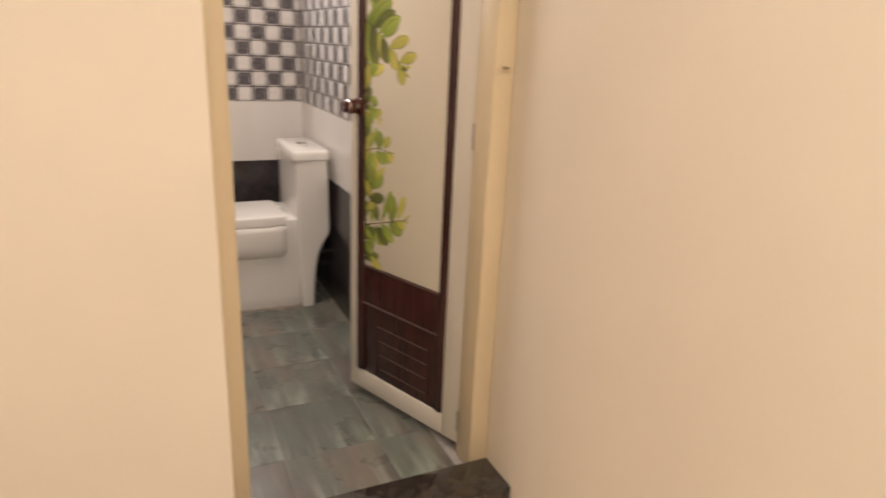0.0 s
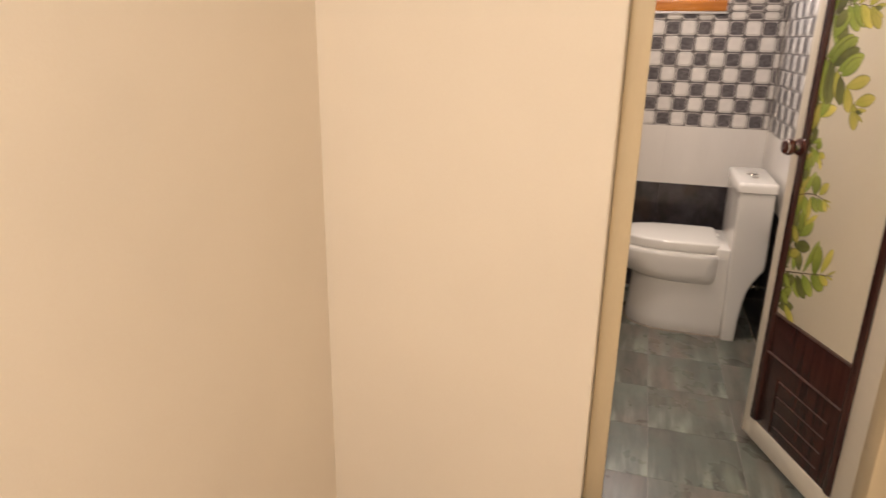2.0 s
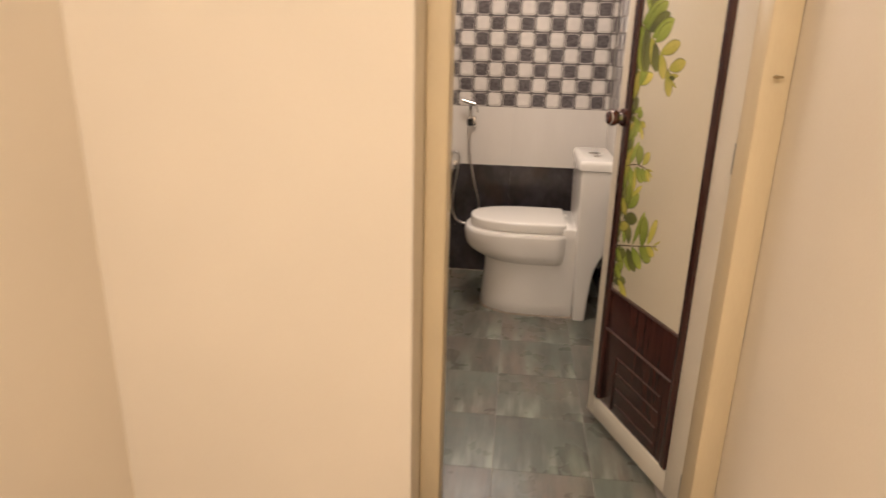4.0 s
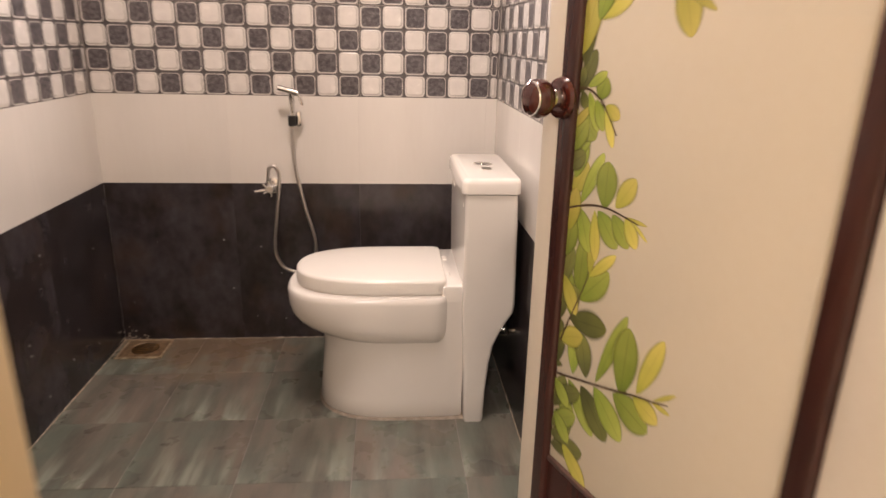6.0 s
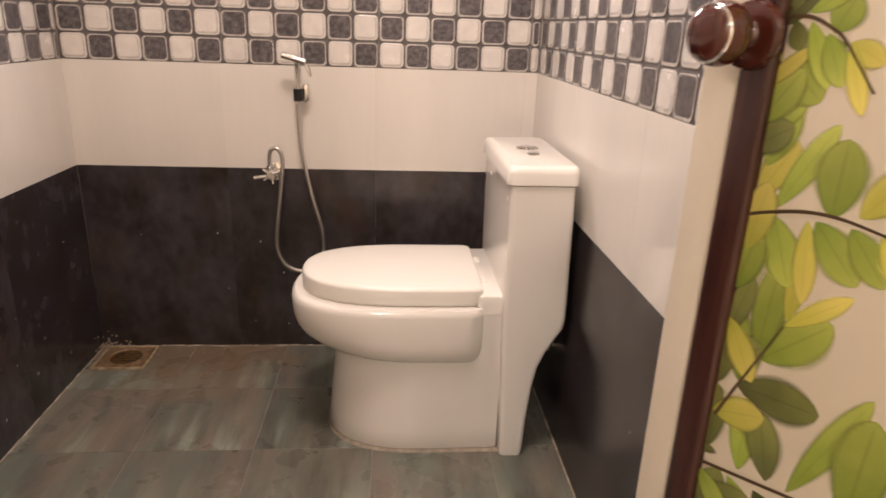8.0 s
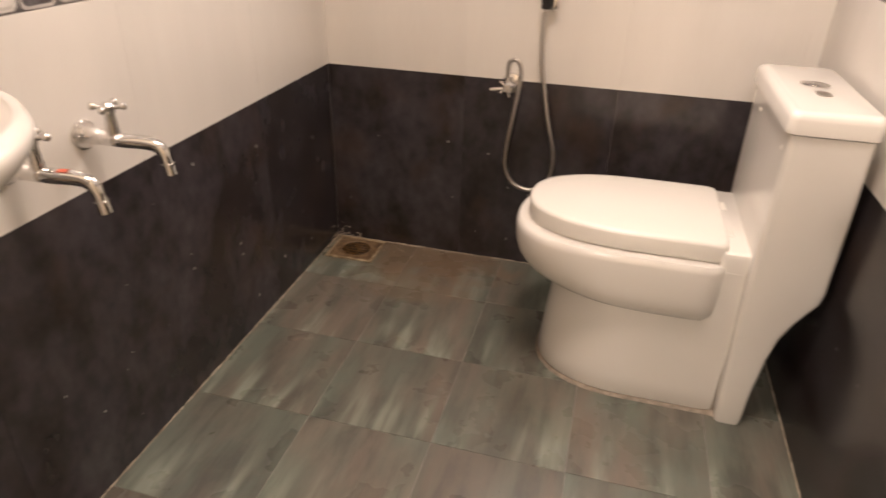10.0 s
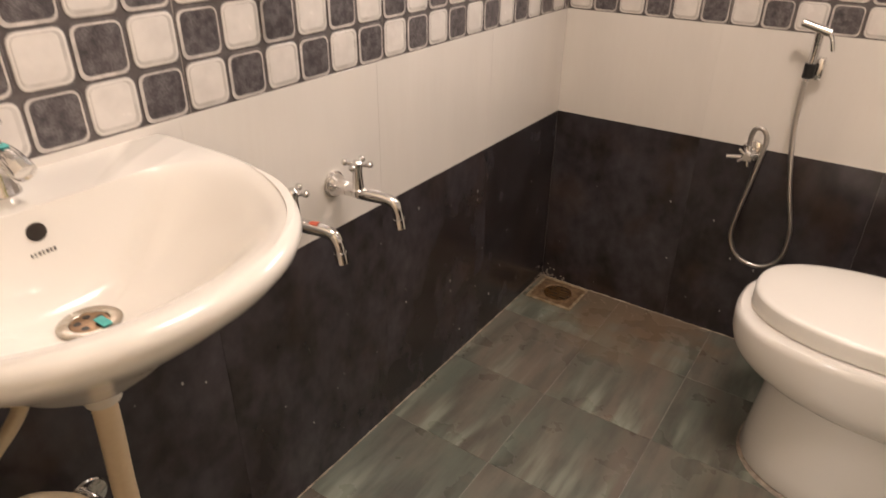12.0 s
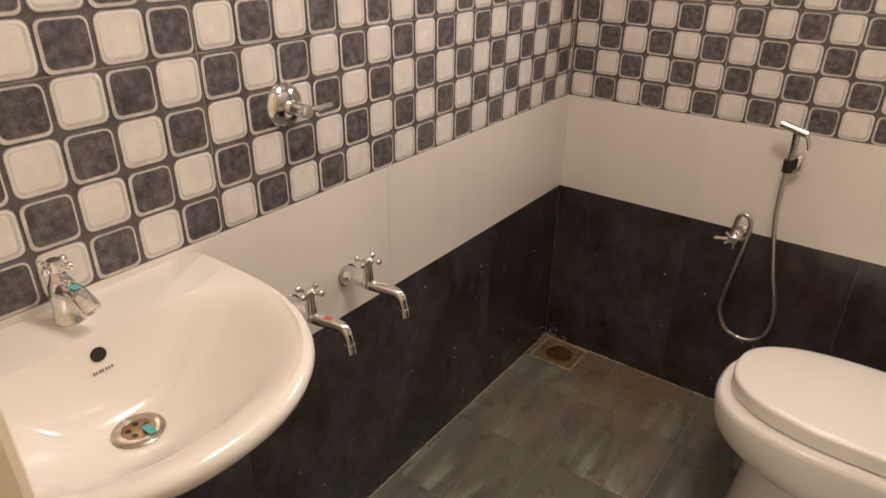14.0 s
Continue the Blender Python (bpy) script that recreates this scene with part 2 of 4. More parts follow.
M_WHITETILE = material("glossy_off_white_tile", (0.76, 0.72, 0.67), 0.09, vary=0.05, scale=3.0, grain=0.05, grain_scale=30, per_piece=0.015, stretch=(3, 3, 0.4))
wavy_glaze(M_WHITETILE, (11, 11, 0.9), 0.10)
M_FLOORTILE = smoky_floor_tile("grey_green_slate_look_floor_tile")
stained(M_FLOORTILE, (0.16, 3.97, 0), (0.36, 0.17), (0.190, 0.130, 0.082), 0.80, 11)
stained(M_FLOORTILE, (0.22, 3.78, 0), (0.20, 0.10), (0.205, 0.150, 0.100), 0.55, 16)
M_PALERIM = material("soft_grey_white_tile_bevel", (0.56, 0.525, 0.49), 0.26, vary=0.1, scale=30)
M_GROOVE = material("grey_tile_groove", (0.125, 0.110, 0.110), 0.30, vary=0.3, scale=30, grain=0.2)
M_RIM = material("pale_grey_tile_rim", (0.62, 0.575, 0.54), 0.25, vary=0.25, scale=40, grain=0.1)
M_GREYPAD = material("leathery_grey_tile_face", (0.150, 0.134, 0.140), 0.34, second=(0.052, 0.046, 0.050), scale=75, grain=0.85, grain_scale=380, bump=0.5, per_piece=0.08)
M_PALEPAD = material("white_tile_face", (0.74, 0.70, 0.66), 0.24, vary=0.10, scale=28, grain=0.08, per_piece=0.03)
M_PORCELAIN = material("white_glazed_porcelain", (0.80, 0.765, 0.715), 0.17, vary=0.015, scale=3, coat=0.25)
M_PLASTIC = material("white_seat_plastic", (0.81, 0.775, 0.72), 0.20, vary=0.015, scale=3)
M_CHROME = material("polished_chrome", (0.80, 0.78, 0.76), 0.09, 1.0, vary=0.06, scale=20)
M_CHROMEDARK = material("dull_chrome_braid", (0.66, 0.63, 0.60), 0.30, 1.0, vary=0.12, scale=200, bump=0.25, grain_scale=700)
M_BLACK = material("black_rubber_and_hole_shade", (0.012, 0.011, 0.010), 0.5, vary=0.2)
M_DOORWHITE = material("cream_white_door_pvc", (0.74, 0.68, 0.58), 0.35, vary=0.04, scale=5, grain=0.05)
M_DOORBROWN = material("dark_brown_woodgrain_pvc", (0.066, 0.024, 0.019), 0.22, second=(0.036, 0.013, 0.011), scale=9, grain=0.3, grain_scale=60, stretch=(6, 6, 0.5))
M_DOORPANEL = material("satin_cream_door_panel", (0.78, 0.715, 0.585), 0.30, vary=0.03, scale=4, grain=0.05, grain_scale=90)
M_LINE = material("pale_brown_groove_line", (0.115, 0.066, 0.055), 0.35, vary=0.2)
M_LEAF = printed_leaf("green_printed_leaf", (0.22, 0.31, 0.040), (0.44, 0.50, 0.10), (0.14, 0.17, 0.03))
M_LEAFDARK = printed_leaf("dark_olive_printed_leaf", (0.095, 0.105, 0.035), (0.23, 0.25, 0.07), (0.06, 0.06, 0.02))
M_LEAFYELLOW = printed_leaf("yellow_green_printed_leaf", (0.46, 0.47, 0.065), (0.70, 0.62, 0.15), (0.38, 0.34, 0.06))
M_STEM = material("brown_printed_stem", (0.09, 0.055, 0.025), 0.4, vary=0.2)
M_KNOB = material("mahogany_lacquered_knob", (0.075, 0.016, 0.010), 0.14, vary=0.3, scale=30, coat=0.6)
M_WOOD = material("orange_varnished_wood", (0.62, 0.23, 0.035), 0.25, second=(0.46, 0.15, 0.02), scale=7, grain=0.2, grain_scale=70, coat=0.3, stretch=(0.5, 4, 5))
M_PVC = material("cream_pvc_pipe", (0.66, 0.52, 0.34), 0.4, vary=0.08, scale=9, grain=0.08, bump=0.1)
M_PVCWHITE = material("off_white_pvc_fitting", (0.62, 0.57, 0.49), 0.4, vary=0.06, scale=9)
M_RUST = material("rust_stained_steel", (0.29, 0.195, 0.11), 0.40, 0.1, second=(0.13, 0.075, 0.035), scale=45, grain=0.4, bump=0.4)
M_RUSTDARK = material("wet_dark_rust", (0.125, 0.066, 0.022), 0.10, second=(0.035, 0.018, 0.008), scale=60, grain=0.3, grain_scale=160, bump=0.9, coat=0.5)
M_RUSTBAR = material("wet_rusted_bar", (0.16, 0.090, 0.035), 0.22, second=(0.06, 0.032, 0.014), scale=70, bump=0.6, grain_scale=200)
M_RIMMETAL = material("limescaled_border", (0.50, 0.41, 0.28), 0.38, 0.1, second=(0.24, 0.16, 0.085), scale=50, grain=0.3)
M_STEEL = material("brushed_steel", (0.50, 0.47, 0.43), 0.3, 1.0, vary=0.2, scale=40)
M_COPPERY = material("brownish_brass_strainer", (0.28, 0.17, 0.09), 0.32, 0.7, vary=0.5, scale=70)
M_FLANGE = material("water_stained_chrome", (0.62, 0.58, 0.52), 0.24, 0.9, second=(0.40, 0.34, 0.27), scale=60, grain=0.2)
M_HOLE = material("rusty_hole_shade", (0.018, 0.011, 0.007), 0.4, vary=0.4, scale=90)
M_TEAL = material("teal_plastic_scrap", (0.10, 0.48, 0.46), 0.5, vary=0.1)
M_RED = material("red_printed_sticker", (0.62, 0.13, 0.07), 0.45, vary=0.2, scale=90)
M_MARK = material("grey_printed_mark", (0.20, 0.19, 0.18), 0.4, vary=0.2)
M_SPECK = material("dried_pale_paint", (0.40, 0.37, 0.35), 0.7, vary=0.3, scale=90)
M_DIRT = material("pale_dirt_crumbs", (0.36, 0.30, 0.24), 0.9, vary=0.4, scale=60)

m_glass = bpy.data.materials.new("frosted_window_glass")
m_glass.use_nodes = True
gb = m_glass.node_tree.nodes["Principled BSDF"]
gb.inputs["Transmission Weight"].default_value, gb.inputs["Roughness"].default_value = 1.0, 0.35
gb.inputs["Base Color"].default_value = (0.93, 0.96, 0.97, 1)
m_lit = bpy.data.materials.new("lit_lamp_diffuser")
m_lit.use_nodes = True
lb = m_lit.node_tree.nodes["Principled BSDF"]
lb.inputs["Emission Color"].default_value, lb.inputs["Emission Strength"].default_value = (1.0, 0.82, 0.62, 1), 6.0


# ---- mesh tools ----
def mesh_object(name, bm, mat, parent=None, label="", smooth=False):
    bmesh.ops.recalc_face_normals(bm, faces=bm.faces)
    me = bpy.data.meshes.new(name)
    bm.to_mesh(me)
    bm.free()
    for m in (mat if isinstance(mat, (list, tuple)) else [mat]):
        me.materials.append(m)
    if smooth:
        for p in me.polygons:
            p.use_smooth = True
        me.set_sharp_from_angle(angle=radians(38))
    ob = new(name, me)
    if parent is not None:
        ob.parent = parent
        ob.matrix_parent_inverse = parent.matrix_basis.inverted()
    if label:
        ob["label"] = label
    return ob


def part(name, bm, mat, parent, label="", smooth=True):
    return mesh_object(name, bm, mat, parent, label, smooth)


def thing(name, place, label, category, group="", kind=""):
    ob = new(name)
    ob.empty_display_size = 0.05
    ob.matrix_basis = Matrix.Translation(place)
    return tagged(ob, label, category, group, kind)


def box(bm, x0, x1, y0, y1, z0, z1, bevel=0.0, seg=2):
    r = bmesh.ops.create_cube(bm, size=1.0)
    for v in r["verts"]:
        v.co = Vector((x0 + (v.co.x + 0.5) * (x1 - x0), y0 + (v.co.y + 0.5) * (y1 - y0), z0 + (v.co.z + 0.5) * (z1 - z0)))
    if bevel:
        edges = list({e for v in r["verts"] for e in v.link_edges})
        bmesh.ops.bevel(bm, geom=edges, offset=bevel, segments=seg, affect="EDGES", profile=0.5)
    return bm


def loft(bm, rings, cap0=True, cap1=True, mat_index=0):
    """Skins closed rings of equal count, one after the other."""
    rows = [[bm.verts.new(p) for p in ring] for ring in rings]
    n = len(rows[0])
    for a, b in zip(rows, rows[1:]):
        for i in range(n):
            f = bm.faces.new((a[i], a[(i + 1) % n], b[(i + 1) % n], b[i]))
            f.material_index = mat_index
    if cap0:
        bm.faces.new(rows[0][::-1]).material_index = mat_index
    if cap1:
        bm.faces.new(rows[-1]).material_index = mat_index
    return bm


def ring_at(centre, axis, r, n=20, squash=1.0):
    a = Vector(axis).normalized()
    u = a.orthogonal().normalized()
    if abs(a.z) < 0.99:
        u = Vector((0, 0, 1)).cross(a).normalized()
    w = a.cross(u)
    return [Vector(centre) + r * (math.cos(2 * math.pi * i / n) * u + squash * math.sin(2 * math.pi * i / n) * w) for i in range(n)]


def turned(bm, start, axis, profile, n=24, cap0=True, cap1=True):
    """A turned solid: profile rows of (distance along the axis, radius)."""
    a = Vector(axis).normalized()
    return loft(bm, [ring_at(Vector(start) + a * d, a, r, n) for d, r in profile], cap0, cap1)


def rod(bm, p0, p1, r, n=14):
    d = (Vector(p1) - Vector(p0))
    L = d.length
    return turned(bm, p0, d, ((0, r * 0.85), (r * 0.12, r), (L - r * 0.12, r), (L, r * 0.85)), n)


def ball(bm, c, r, n=12):
    bmesh.ops.create_uvsphere(bm, u_segments=n, v_segments=n // 2 + 2, radius=r, matrix=Matrix.Translation(c))
    return bm


def spline(points, steps=10):
    """Catmull-Rom through the points."""
    p = [Vector(q) for q in points]
    p = [2 * p[0] - p[1]] + p + [2 * p[-1] - p[-2]]
    out = []
    for i in range(1, len(p) - 2):
        for k in range(steps):
            t = k / steps
            out.append(0.5 * (2 * p[i] + (p[i + 1] - p[i - 1]) * t + (2 * p[i - 1] - 5 * p[i] + 4 * p[i + 1] - p[i + 2]) * t * t + (3 * p[i] - p[i - 1] - 3 * p[i + 1] + p[i + 2]) * t ** 3))
    return out + [p[-2]]


def tube(bm, path, radius, n=12, ribs=0.0):
    """A hose along a path; radius is a number or a function of 0..1."""
    u = None
    rings = []
    for i, c in enumerate(path):
        d = (path[min(i + 1, len(path) - 1)] - path[max(i - 1, 0)]).normalized()
        u = d.orthogonal().normalized() if u is None else (u - d * u.dot(d)).normalized()
        w = d.cross(u)
        r = radius(i / (len(path) - 1)) if callable(radius) else radius
        r *= 1 + (ribs if i % 2 else 0)
        rings.append([c + r * (math.cos(2 * math.pi * k / n) * u + math.sin(2 * math.pi * k / n) * w) for k in range(n)])
    return loft(bm, rings)


def polar(outline, centre, n=72):
    """The outline's points at even angles round the centre."""
    c = Vector(centre)
    out = []
    for k in range(n):
        a = 2 * math.pi * k / n
        d = Vector((math.cos(a), math.sin(a)))
        best = None
        for i in range(len(outline)):
            p, q = Vector(outline[i]) - c, Vector(outline[(i + 1) % len(outline)]) - c
            e = q - p
            den = d.x * e.y - d.y * e.x
            if abs(den) < 1e-9:
                continue
            t, s = (p.x * e.y - p.y * e.x) / den, (p.x * d.y - p.y * d.x) / den
            if t > 0 and -1e-6 <= s <= 1 + 1e-6:
                best = t if best is None else max(best, t)
        out.append(c + d * best)
    return out


def dee(xf, xr, half, cy, power=2.2, reach=None, corner=0.02, n=26):
    """Outline of a seat: curved end at xf, straight sides, squarer end at xr with rounded corners."""
    reach = reach or min(abs(xr - xf) * 0.55, 0.27)
    s = 1 if xr > xf else -1
    pts = []
    for i in range(n + 1):
        a = -math.pi / 2 + math.pi * i / n
        pts.append((xf + s * reach - s * reach * abs(math.cos(a)) ** (2 / power), cy + half * math.copysign(abs(math.sin(a)) ** (2 / power), math.sin(a))))
    for i in range(6):
        a = math.pi / 2 * (1 - i / 5)
        pts.append((xr - s * corner + s * corner * math.cos(a), cy + half - corner + corner * math.sin(a)))
    for i in range(6):
        a = -math.pi / 2 * i / 5
        pts.append((xr - s * corner + s * corner * math.cos(a), cy - half + corner + corner * math.sin(a)))
    return pts


def rounded(x0, x1, y0, y1, r, n=5):
    pts = []
    for cx, cy, a0 in ((x1 - r, y1 - r, 0), (x0 + r, y1 - r, 90), (x0 + r, y0 + r, 180), (x1 - r, y0 + r, 270)):
        for i in range(n + 1):
            a = radians(a0 + 90 * i / n)
            pts.append((cx + r * math.cos(a), cy + r * math.sin(a)))
    return pts


def level(points, z):
    return [Vector((p[0], p[1], z)) for p in points]


# ---- the plan ----
XL, XR, YB, YF = -0.137, 1.25, 4.03, 2.178
HALL_L, HALL_R, HALL_BACK, WALL_Y = -0.149, 1.335, -1.5, 1.86
JAMB_L, JAMB_R = 0.576, 1.335
HALL_Z, BATH_TOP, HALL_TOP = -0.15, 2.5, 2.73
DARK_TOP, CHECK_Z, CELL = 0.61, 0.918, 0.0753
WIN = (0.32, 0.973, 1.487, 1.95)


def slab(name, *limits, mat, label, category, bevel=0.0):
    bm = bmesh.new()
    for lim in limits:
        box(bm, *lim, bevel=bevel)
    return tagged(mesh_object(name, bm, mat), label, category, kind="structure")


wall_left = slab("wall_left", (-0.36, HALL_L, HALL_BACK - 0.2, YB + 0.2, HALL_Z - 0.1, HALL_TOP), mat=M_PAINT, label="cream painted plaster wall along hall and bathroom", category="wall")
wall_right = slab("wall_right", (HALL_R, 1.55, HALL_BACK - 0.2, YB + 0.2, HALL_Z - 0.1, HALL_TOP), mat=M_PAINT, label="cream painted plaster wall beside the bathroom door", category="wall")
wall_front = slab("wall_front", (HALL_L - 0.05, JAMB_L, WALL_Y, YF, HALL_Z, HALL_TOP), mat=M_PAINT, label="cream painted wall with the bathroom doorway", category="wall", bevel=0.004)
wall_lintel = slab("wall_lintel", (JAMB_L, JAMB_R, WALL_Y, YF, 2.07, HALL_TOP), mat=M_PAINT, label="cream painted wall over the doorway", category="wall")
wall_riser = slab("wall_riser", (JAMB_L, JAMB_R, WALL_Y, YF, HALL_Z, -0.012), mat=M_PAINT, label="cream painted riser under the threshold", category="wall")
wall_hall_end = slab("wall_hall_end", (HALL_L, HALL_R, HALL_BACK - 0.2, HALL_BACK, HALL_Z, HALL_TOP), mat=M_PAINT, label="plain cream end wall of the hall", category="wall")
hall_floor = slab("floor_hall", (HALL_L, HALL_R, HALL_BACK, WALL_Y, HALL_Z - 0.1, HALL_Z), mat=M_HALLFLOOR, label="beige tiled hall floor below the threshold", category="floor")
hall_ceiling = slab("ceiling_hall", (-0.36, 1.55, HALL_BACK - 0.2, YF, HALL_TOP, HALL_TOP + 0.1), mat=M_CEIL, label="white painted hall ceiling", category="ceiling")
bath_ceiling = slab("ceiling_bathroom", (HALL_L, HALL_R, YF, YB + 0.2, BATH_TOP, BATH_TOP + 0.1), mat=M_CEIL, label="white painted bathroom ceiling", category="ceiling")
wall_back = slab("wall_back", (HALL_L, WIN[0], YB + 0.002, YB + 0.2, -0.1, BATH_TOP), (WIN[1], HALL_R, YB + 0.002, YB + 0.2, -0.1, BATH_TOP), (WIN[0], WIN[1], YB + 0.002, YB + 0.2, -0.1, WIN[2]), (WIN[0], WIN[1], YB + 0.002, YB + 0.2, WIN[3], BATH_TOP), mat=M_GROUT, label="bathroom wall tiled charcoal, white and checkered", category="wall")
wall_bath_left = slab("wall_bathroom_left", (HALL_L, XL - 0.002, YF, YB + 0.002, -0.05, BATH_TOP), mat=M_GROUT, label="tiled bathroom wall behind basin and taps", category="wall")
wall_bath_right = slab("wall_bathroom_right", (XR + 0.002, HALL_R, 2.30, YB + 0.002, -0.05, BATH_TOP), mat=M_GROUT, label="tiled bathroom wall behind the toilet cistern", category="wall")
bath_floor = slab("floor_bathroom", (HALL_L, HALL_R, YF, YB + 0.002, -0.10, -0.0012), (JAMB_L, JAMB_R, 1.998, YF, -0.012, -0.0025), mat=M_GROUT, label="grey-green slate-look tiled bathroom floor", category="floor")

# threshold stone in the reveal
bm = box(bmesh.new(), JAMB_L + 0.001, JAMB_R - 0.001, 1.847, 1.998, -0.011, 0.035, 0.004)
tagged(mesh_object("threshold", bm, M_GRANITE, smooth=True), "polished dark granite door threshold", "threshold", kind="structure")

# door frame
frame_set = thing("door_frame", (0.93, 2.05, 0), "cream painted wooden door frame", "door frame", kind="structure")
part("jamb", box(bmesh.new(), JAMB_L + 0.001, 0.630, 2.0, 2.10, -0.001, 2.069, 0.004), M_FRAME, frame_set)
part("jamb", box(bmesh.new(), 1.275, JAMB_R - 0.001, 2.0, 2.092, -0.001, 2.069, 0.004), M_FRAME, frame_set)
part("head", box(bmesh.new(), 0.630, 1.275, 2.0, 2.10, 2.020, 2.069, 0.004), M_FRAME, frame_set)
bm = bmesh.new()
rod(bm, (1.302, 2.002, 1.196), (1.302, 1.986, 1.196), 0.0035)
rod(bm, (1.293, 1.987, 1.196), (1.312, 1.987, 1.1965), 0.0022)
part("hook", bm, M_FRAMEDARK, frame_set, "small brass hook")

# ---- window high in the back wall ----
window_1 = thing("window_1", (0.6465, YB, WIN[2]), "small ventilator window in orange varnished wood", "window", kind="structure")
wx0, wx1, wz0, wz1 = WIN
for nm, lim in (("frame_bottom", (wx0, wx1, YB - 0.016, YB + 0.09, wz0, wz0 + 0.05)), ("frame_top", (wx0, wx1, YB - 0.016, YB + 0.09, wz1 - 0.05, wz1)), ("frame_side", (wx0, wx0 + 0.05, YB - 0.016, YB + 0.09, wz0 + 0.05, wz1 - 0.05)), ("frame_side", (wx1 - 0.05, wx1, YB - 0.016, YB + 0.09, wz0 + 0.05, wz1 - 0.05))):
    part(nm, box(bmesh.new(), *lim, bevel=0.004), M_WOOD, window_1)
sx0, sx1, sz0, sz1 = wx0 + 0.052, wx1 - 0.052, wz0 + 0.052, wz1 - 0.052
mid = (sx0 + sx1) / 2
for nm, lim in (("sash_rail", (sx0, sx1, YB, YB + 0.03, sz0, sz0 + 0.040)), ("sash_rail", (sx0, sx1, YB, YB + 0.03, sz1 - 0.030, sz1)), ("sash_stile", (sx0, sx0 + 0.035, YB, YB + 0.03, sz0 + 0.0405, sz1 - 0.0305)), ("sash_stile", (sx1 - 0.035, sx1, YB, YB + 0.03, sz0 + 0.0405, sz1 - 0.0305)), ("mullion", (mid - 0.034, mid + 0.034, YB, YB + 0.03, sz0 + 0.0405, sz1 - 0.0305))):
    part(nm, box(bmesh.new(), *lim, bevel=0.004), M_WOOD, window_1)
for px0, px1 in ((sx0 + 0.033, mid - 0.032), (mid + 0.032, sx1 - 0.033)):
    pane = part("pane", box(bmesh.new(), px0, px1, YB + 0.014, YB + 0.019, sz0 + 0.038, sz1 - 0.028), m_glass, window_1, "frosted glass pane")
    pane.visible_shadow = False
part("sill", box(bmesh.new(), wx0 - 0.012, wx1 + 0.004, YB - 0.012, YB + 0.001, wz0 - 0.012, wz0 - 0.001, 0.002), M_PALEPAD, window_1, "white cement sill line")

# ---- door ----
HINGE, FREE = Vector((1.283, 2.097, 0.0)), Vector((1.082, 2.602, 0.0))
along = (HINGE - FREE).normalized()
LEAF = (HINGE - FREE).length
face_out = Vector((-along.y, along.x, 0)) * (1 if -along.y < 0 else -1)
door_1 = new("door_1")
# local axes: x from the free edge to the hinge, y into the leaf, z up
door_1.matrix_basis = Matrix(((along.x, -face_out.x, 0, FREE.x), (along.y, -face_out.y, 0, FREE.y), (0, 0, 1, 0), (0, 0, 0, 1)))
tagged(door_1, "open bathroom door with printed leaves, cream panel and dark brown lower part", "door", kind="structure")


def door_part(name, bm, mat, label="", parent=None, smooth=True):
    ob = mesh_object(name, bm, mat, None, label, smooth)
    ob.parent = parent or door_1
    return ob


DT, DB, PANEL_Z = 2.00, 0.030, 0.505
S0, S1 = 0.040, LEAF - 0.078
door_part("stile", box(bmesh.new(), 0, S0, 0, 0.03, DB, DT, 0.004), M_DOORWHITE)
door_part("stile", box(bmesh.new(), S1, LEAF, 0, 0.03, DB, DT, 0.004), M_DOORWHITE)
door_part("rail", box(bmesh.new(), S0 + 0.0005, S1 - 0.0005, 0.0005, 0.0295, DB, 0.104, 0.003), M_DOORWHITE)
door_part("rail", box(bmesh.new(), S0 + 0.0005, S1 - 0.0005, 0.0005, 0.0295, DT - 0.06, DT, 0.003), M_DOORWHITE)
B0, B1 = S0 + 0.033, S1 - 0.030
door_part("moulding", box(bmesh.new(), S0 + 0.001, B0, -0.005, 0.033, 0.105, DT - 0.061, 0.006, 4), M_DOORBROWN)
door_part("moulding", box(bmesh.new(), B1, S1 - 0.001, -0.005, 0.033, 0.105, DT - 0.061, 0.006, 4), M_DOORBROWN)
door_part("lower_panel", box(bmesh.new(), B0 + 0.0005, B1 - 0.0005, 0.003, 0.027, 0.105, PANEL_Z, 0.001), M_DOORBROWN, "dark brown lower panel")
door_part("upper_panel", box(bmesh.new(), B0 + 0.0005, B1 - 0.0005, 0.004, 0.026, PANEL_Z + 0.009, DT - 0.061, 0.001), M_DOORPANEL, "satin cream upper panel")
door_part("panel_edge", box(bmesh.new(), B0 + 0.0005, B1 - 0.0005, -0.001, 0.0285, PANEL_Z + 0.0005, PANEL_Z + 0.0085, 0.002), M_LINE)
door_part("bead", box(bmesh.new(), B0 - 0.004, B1 - 0.003, -0.0040, 0.004, 0.3705, 0.3740, 0.0008), M_LINE)
for i, z in enumerate((0.300, 0.248, 0.196, 0.142)):
    door_part("louvre_groove", box(bmesh.new(), 0.150 + 0.006 * i, 0.392 - 0.002 * i, 0.0005, 0.004, z, z + 0.0036, 0.0008), M_LINE)
door_part("louvre_side", box(bmesh.new(), 0.143, 0.146, 0.0012, 0.004, 0.11, 0.306), M_DOORBROWN)
door_part("louvre_side", box(bmesh.new(), 0.398, 0.401, 0.0012, 0.004, 0.11, 0.306), M_DOORBROWN)
for z in (0.075, 0.972, 1.78):
    bm = box(bmesh.new(), LEAF - 0.008, LEAF + 0.006, -0.0035, 0.006, z, z + 0.072, 0.001)
    for k in (0.012, 0.036, 0.060):
        turned(bm, (LEAF - 0.001, -0.003, z + k), (0, -1, 0), ((0, 0.003), (0.0012, 0.0026)), 10)
    door_part("hinge", bm, M_STEEL, "worn steel hinge")
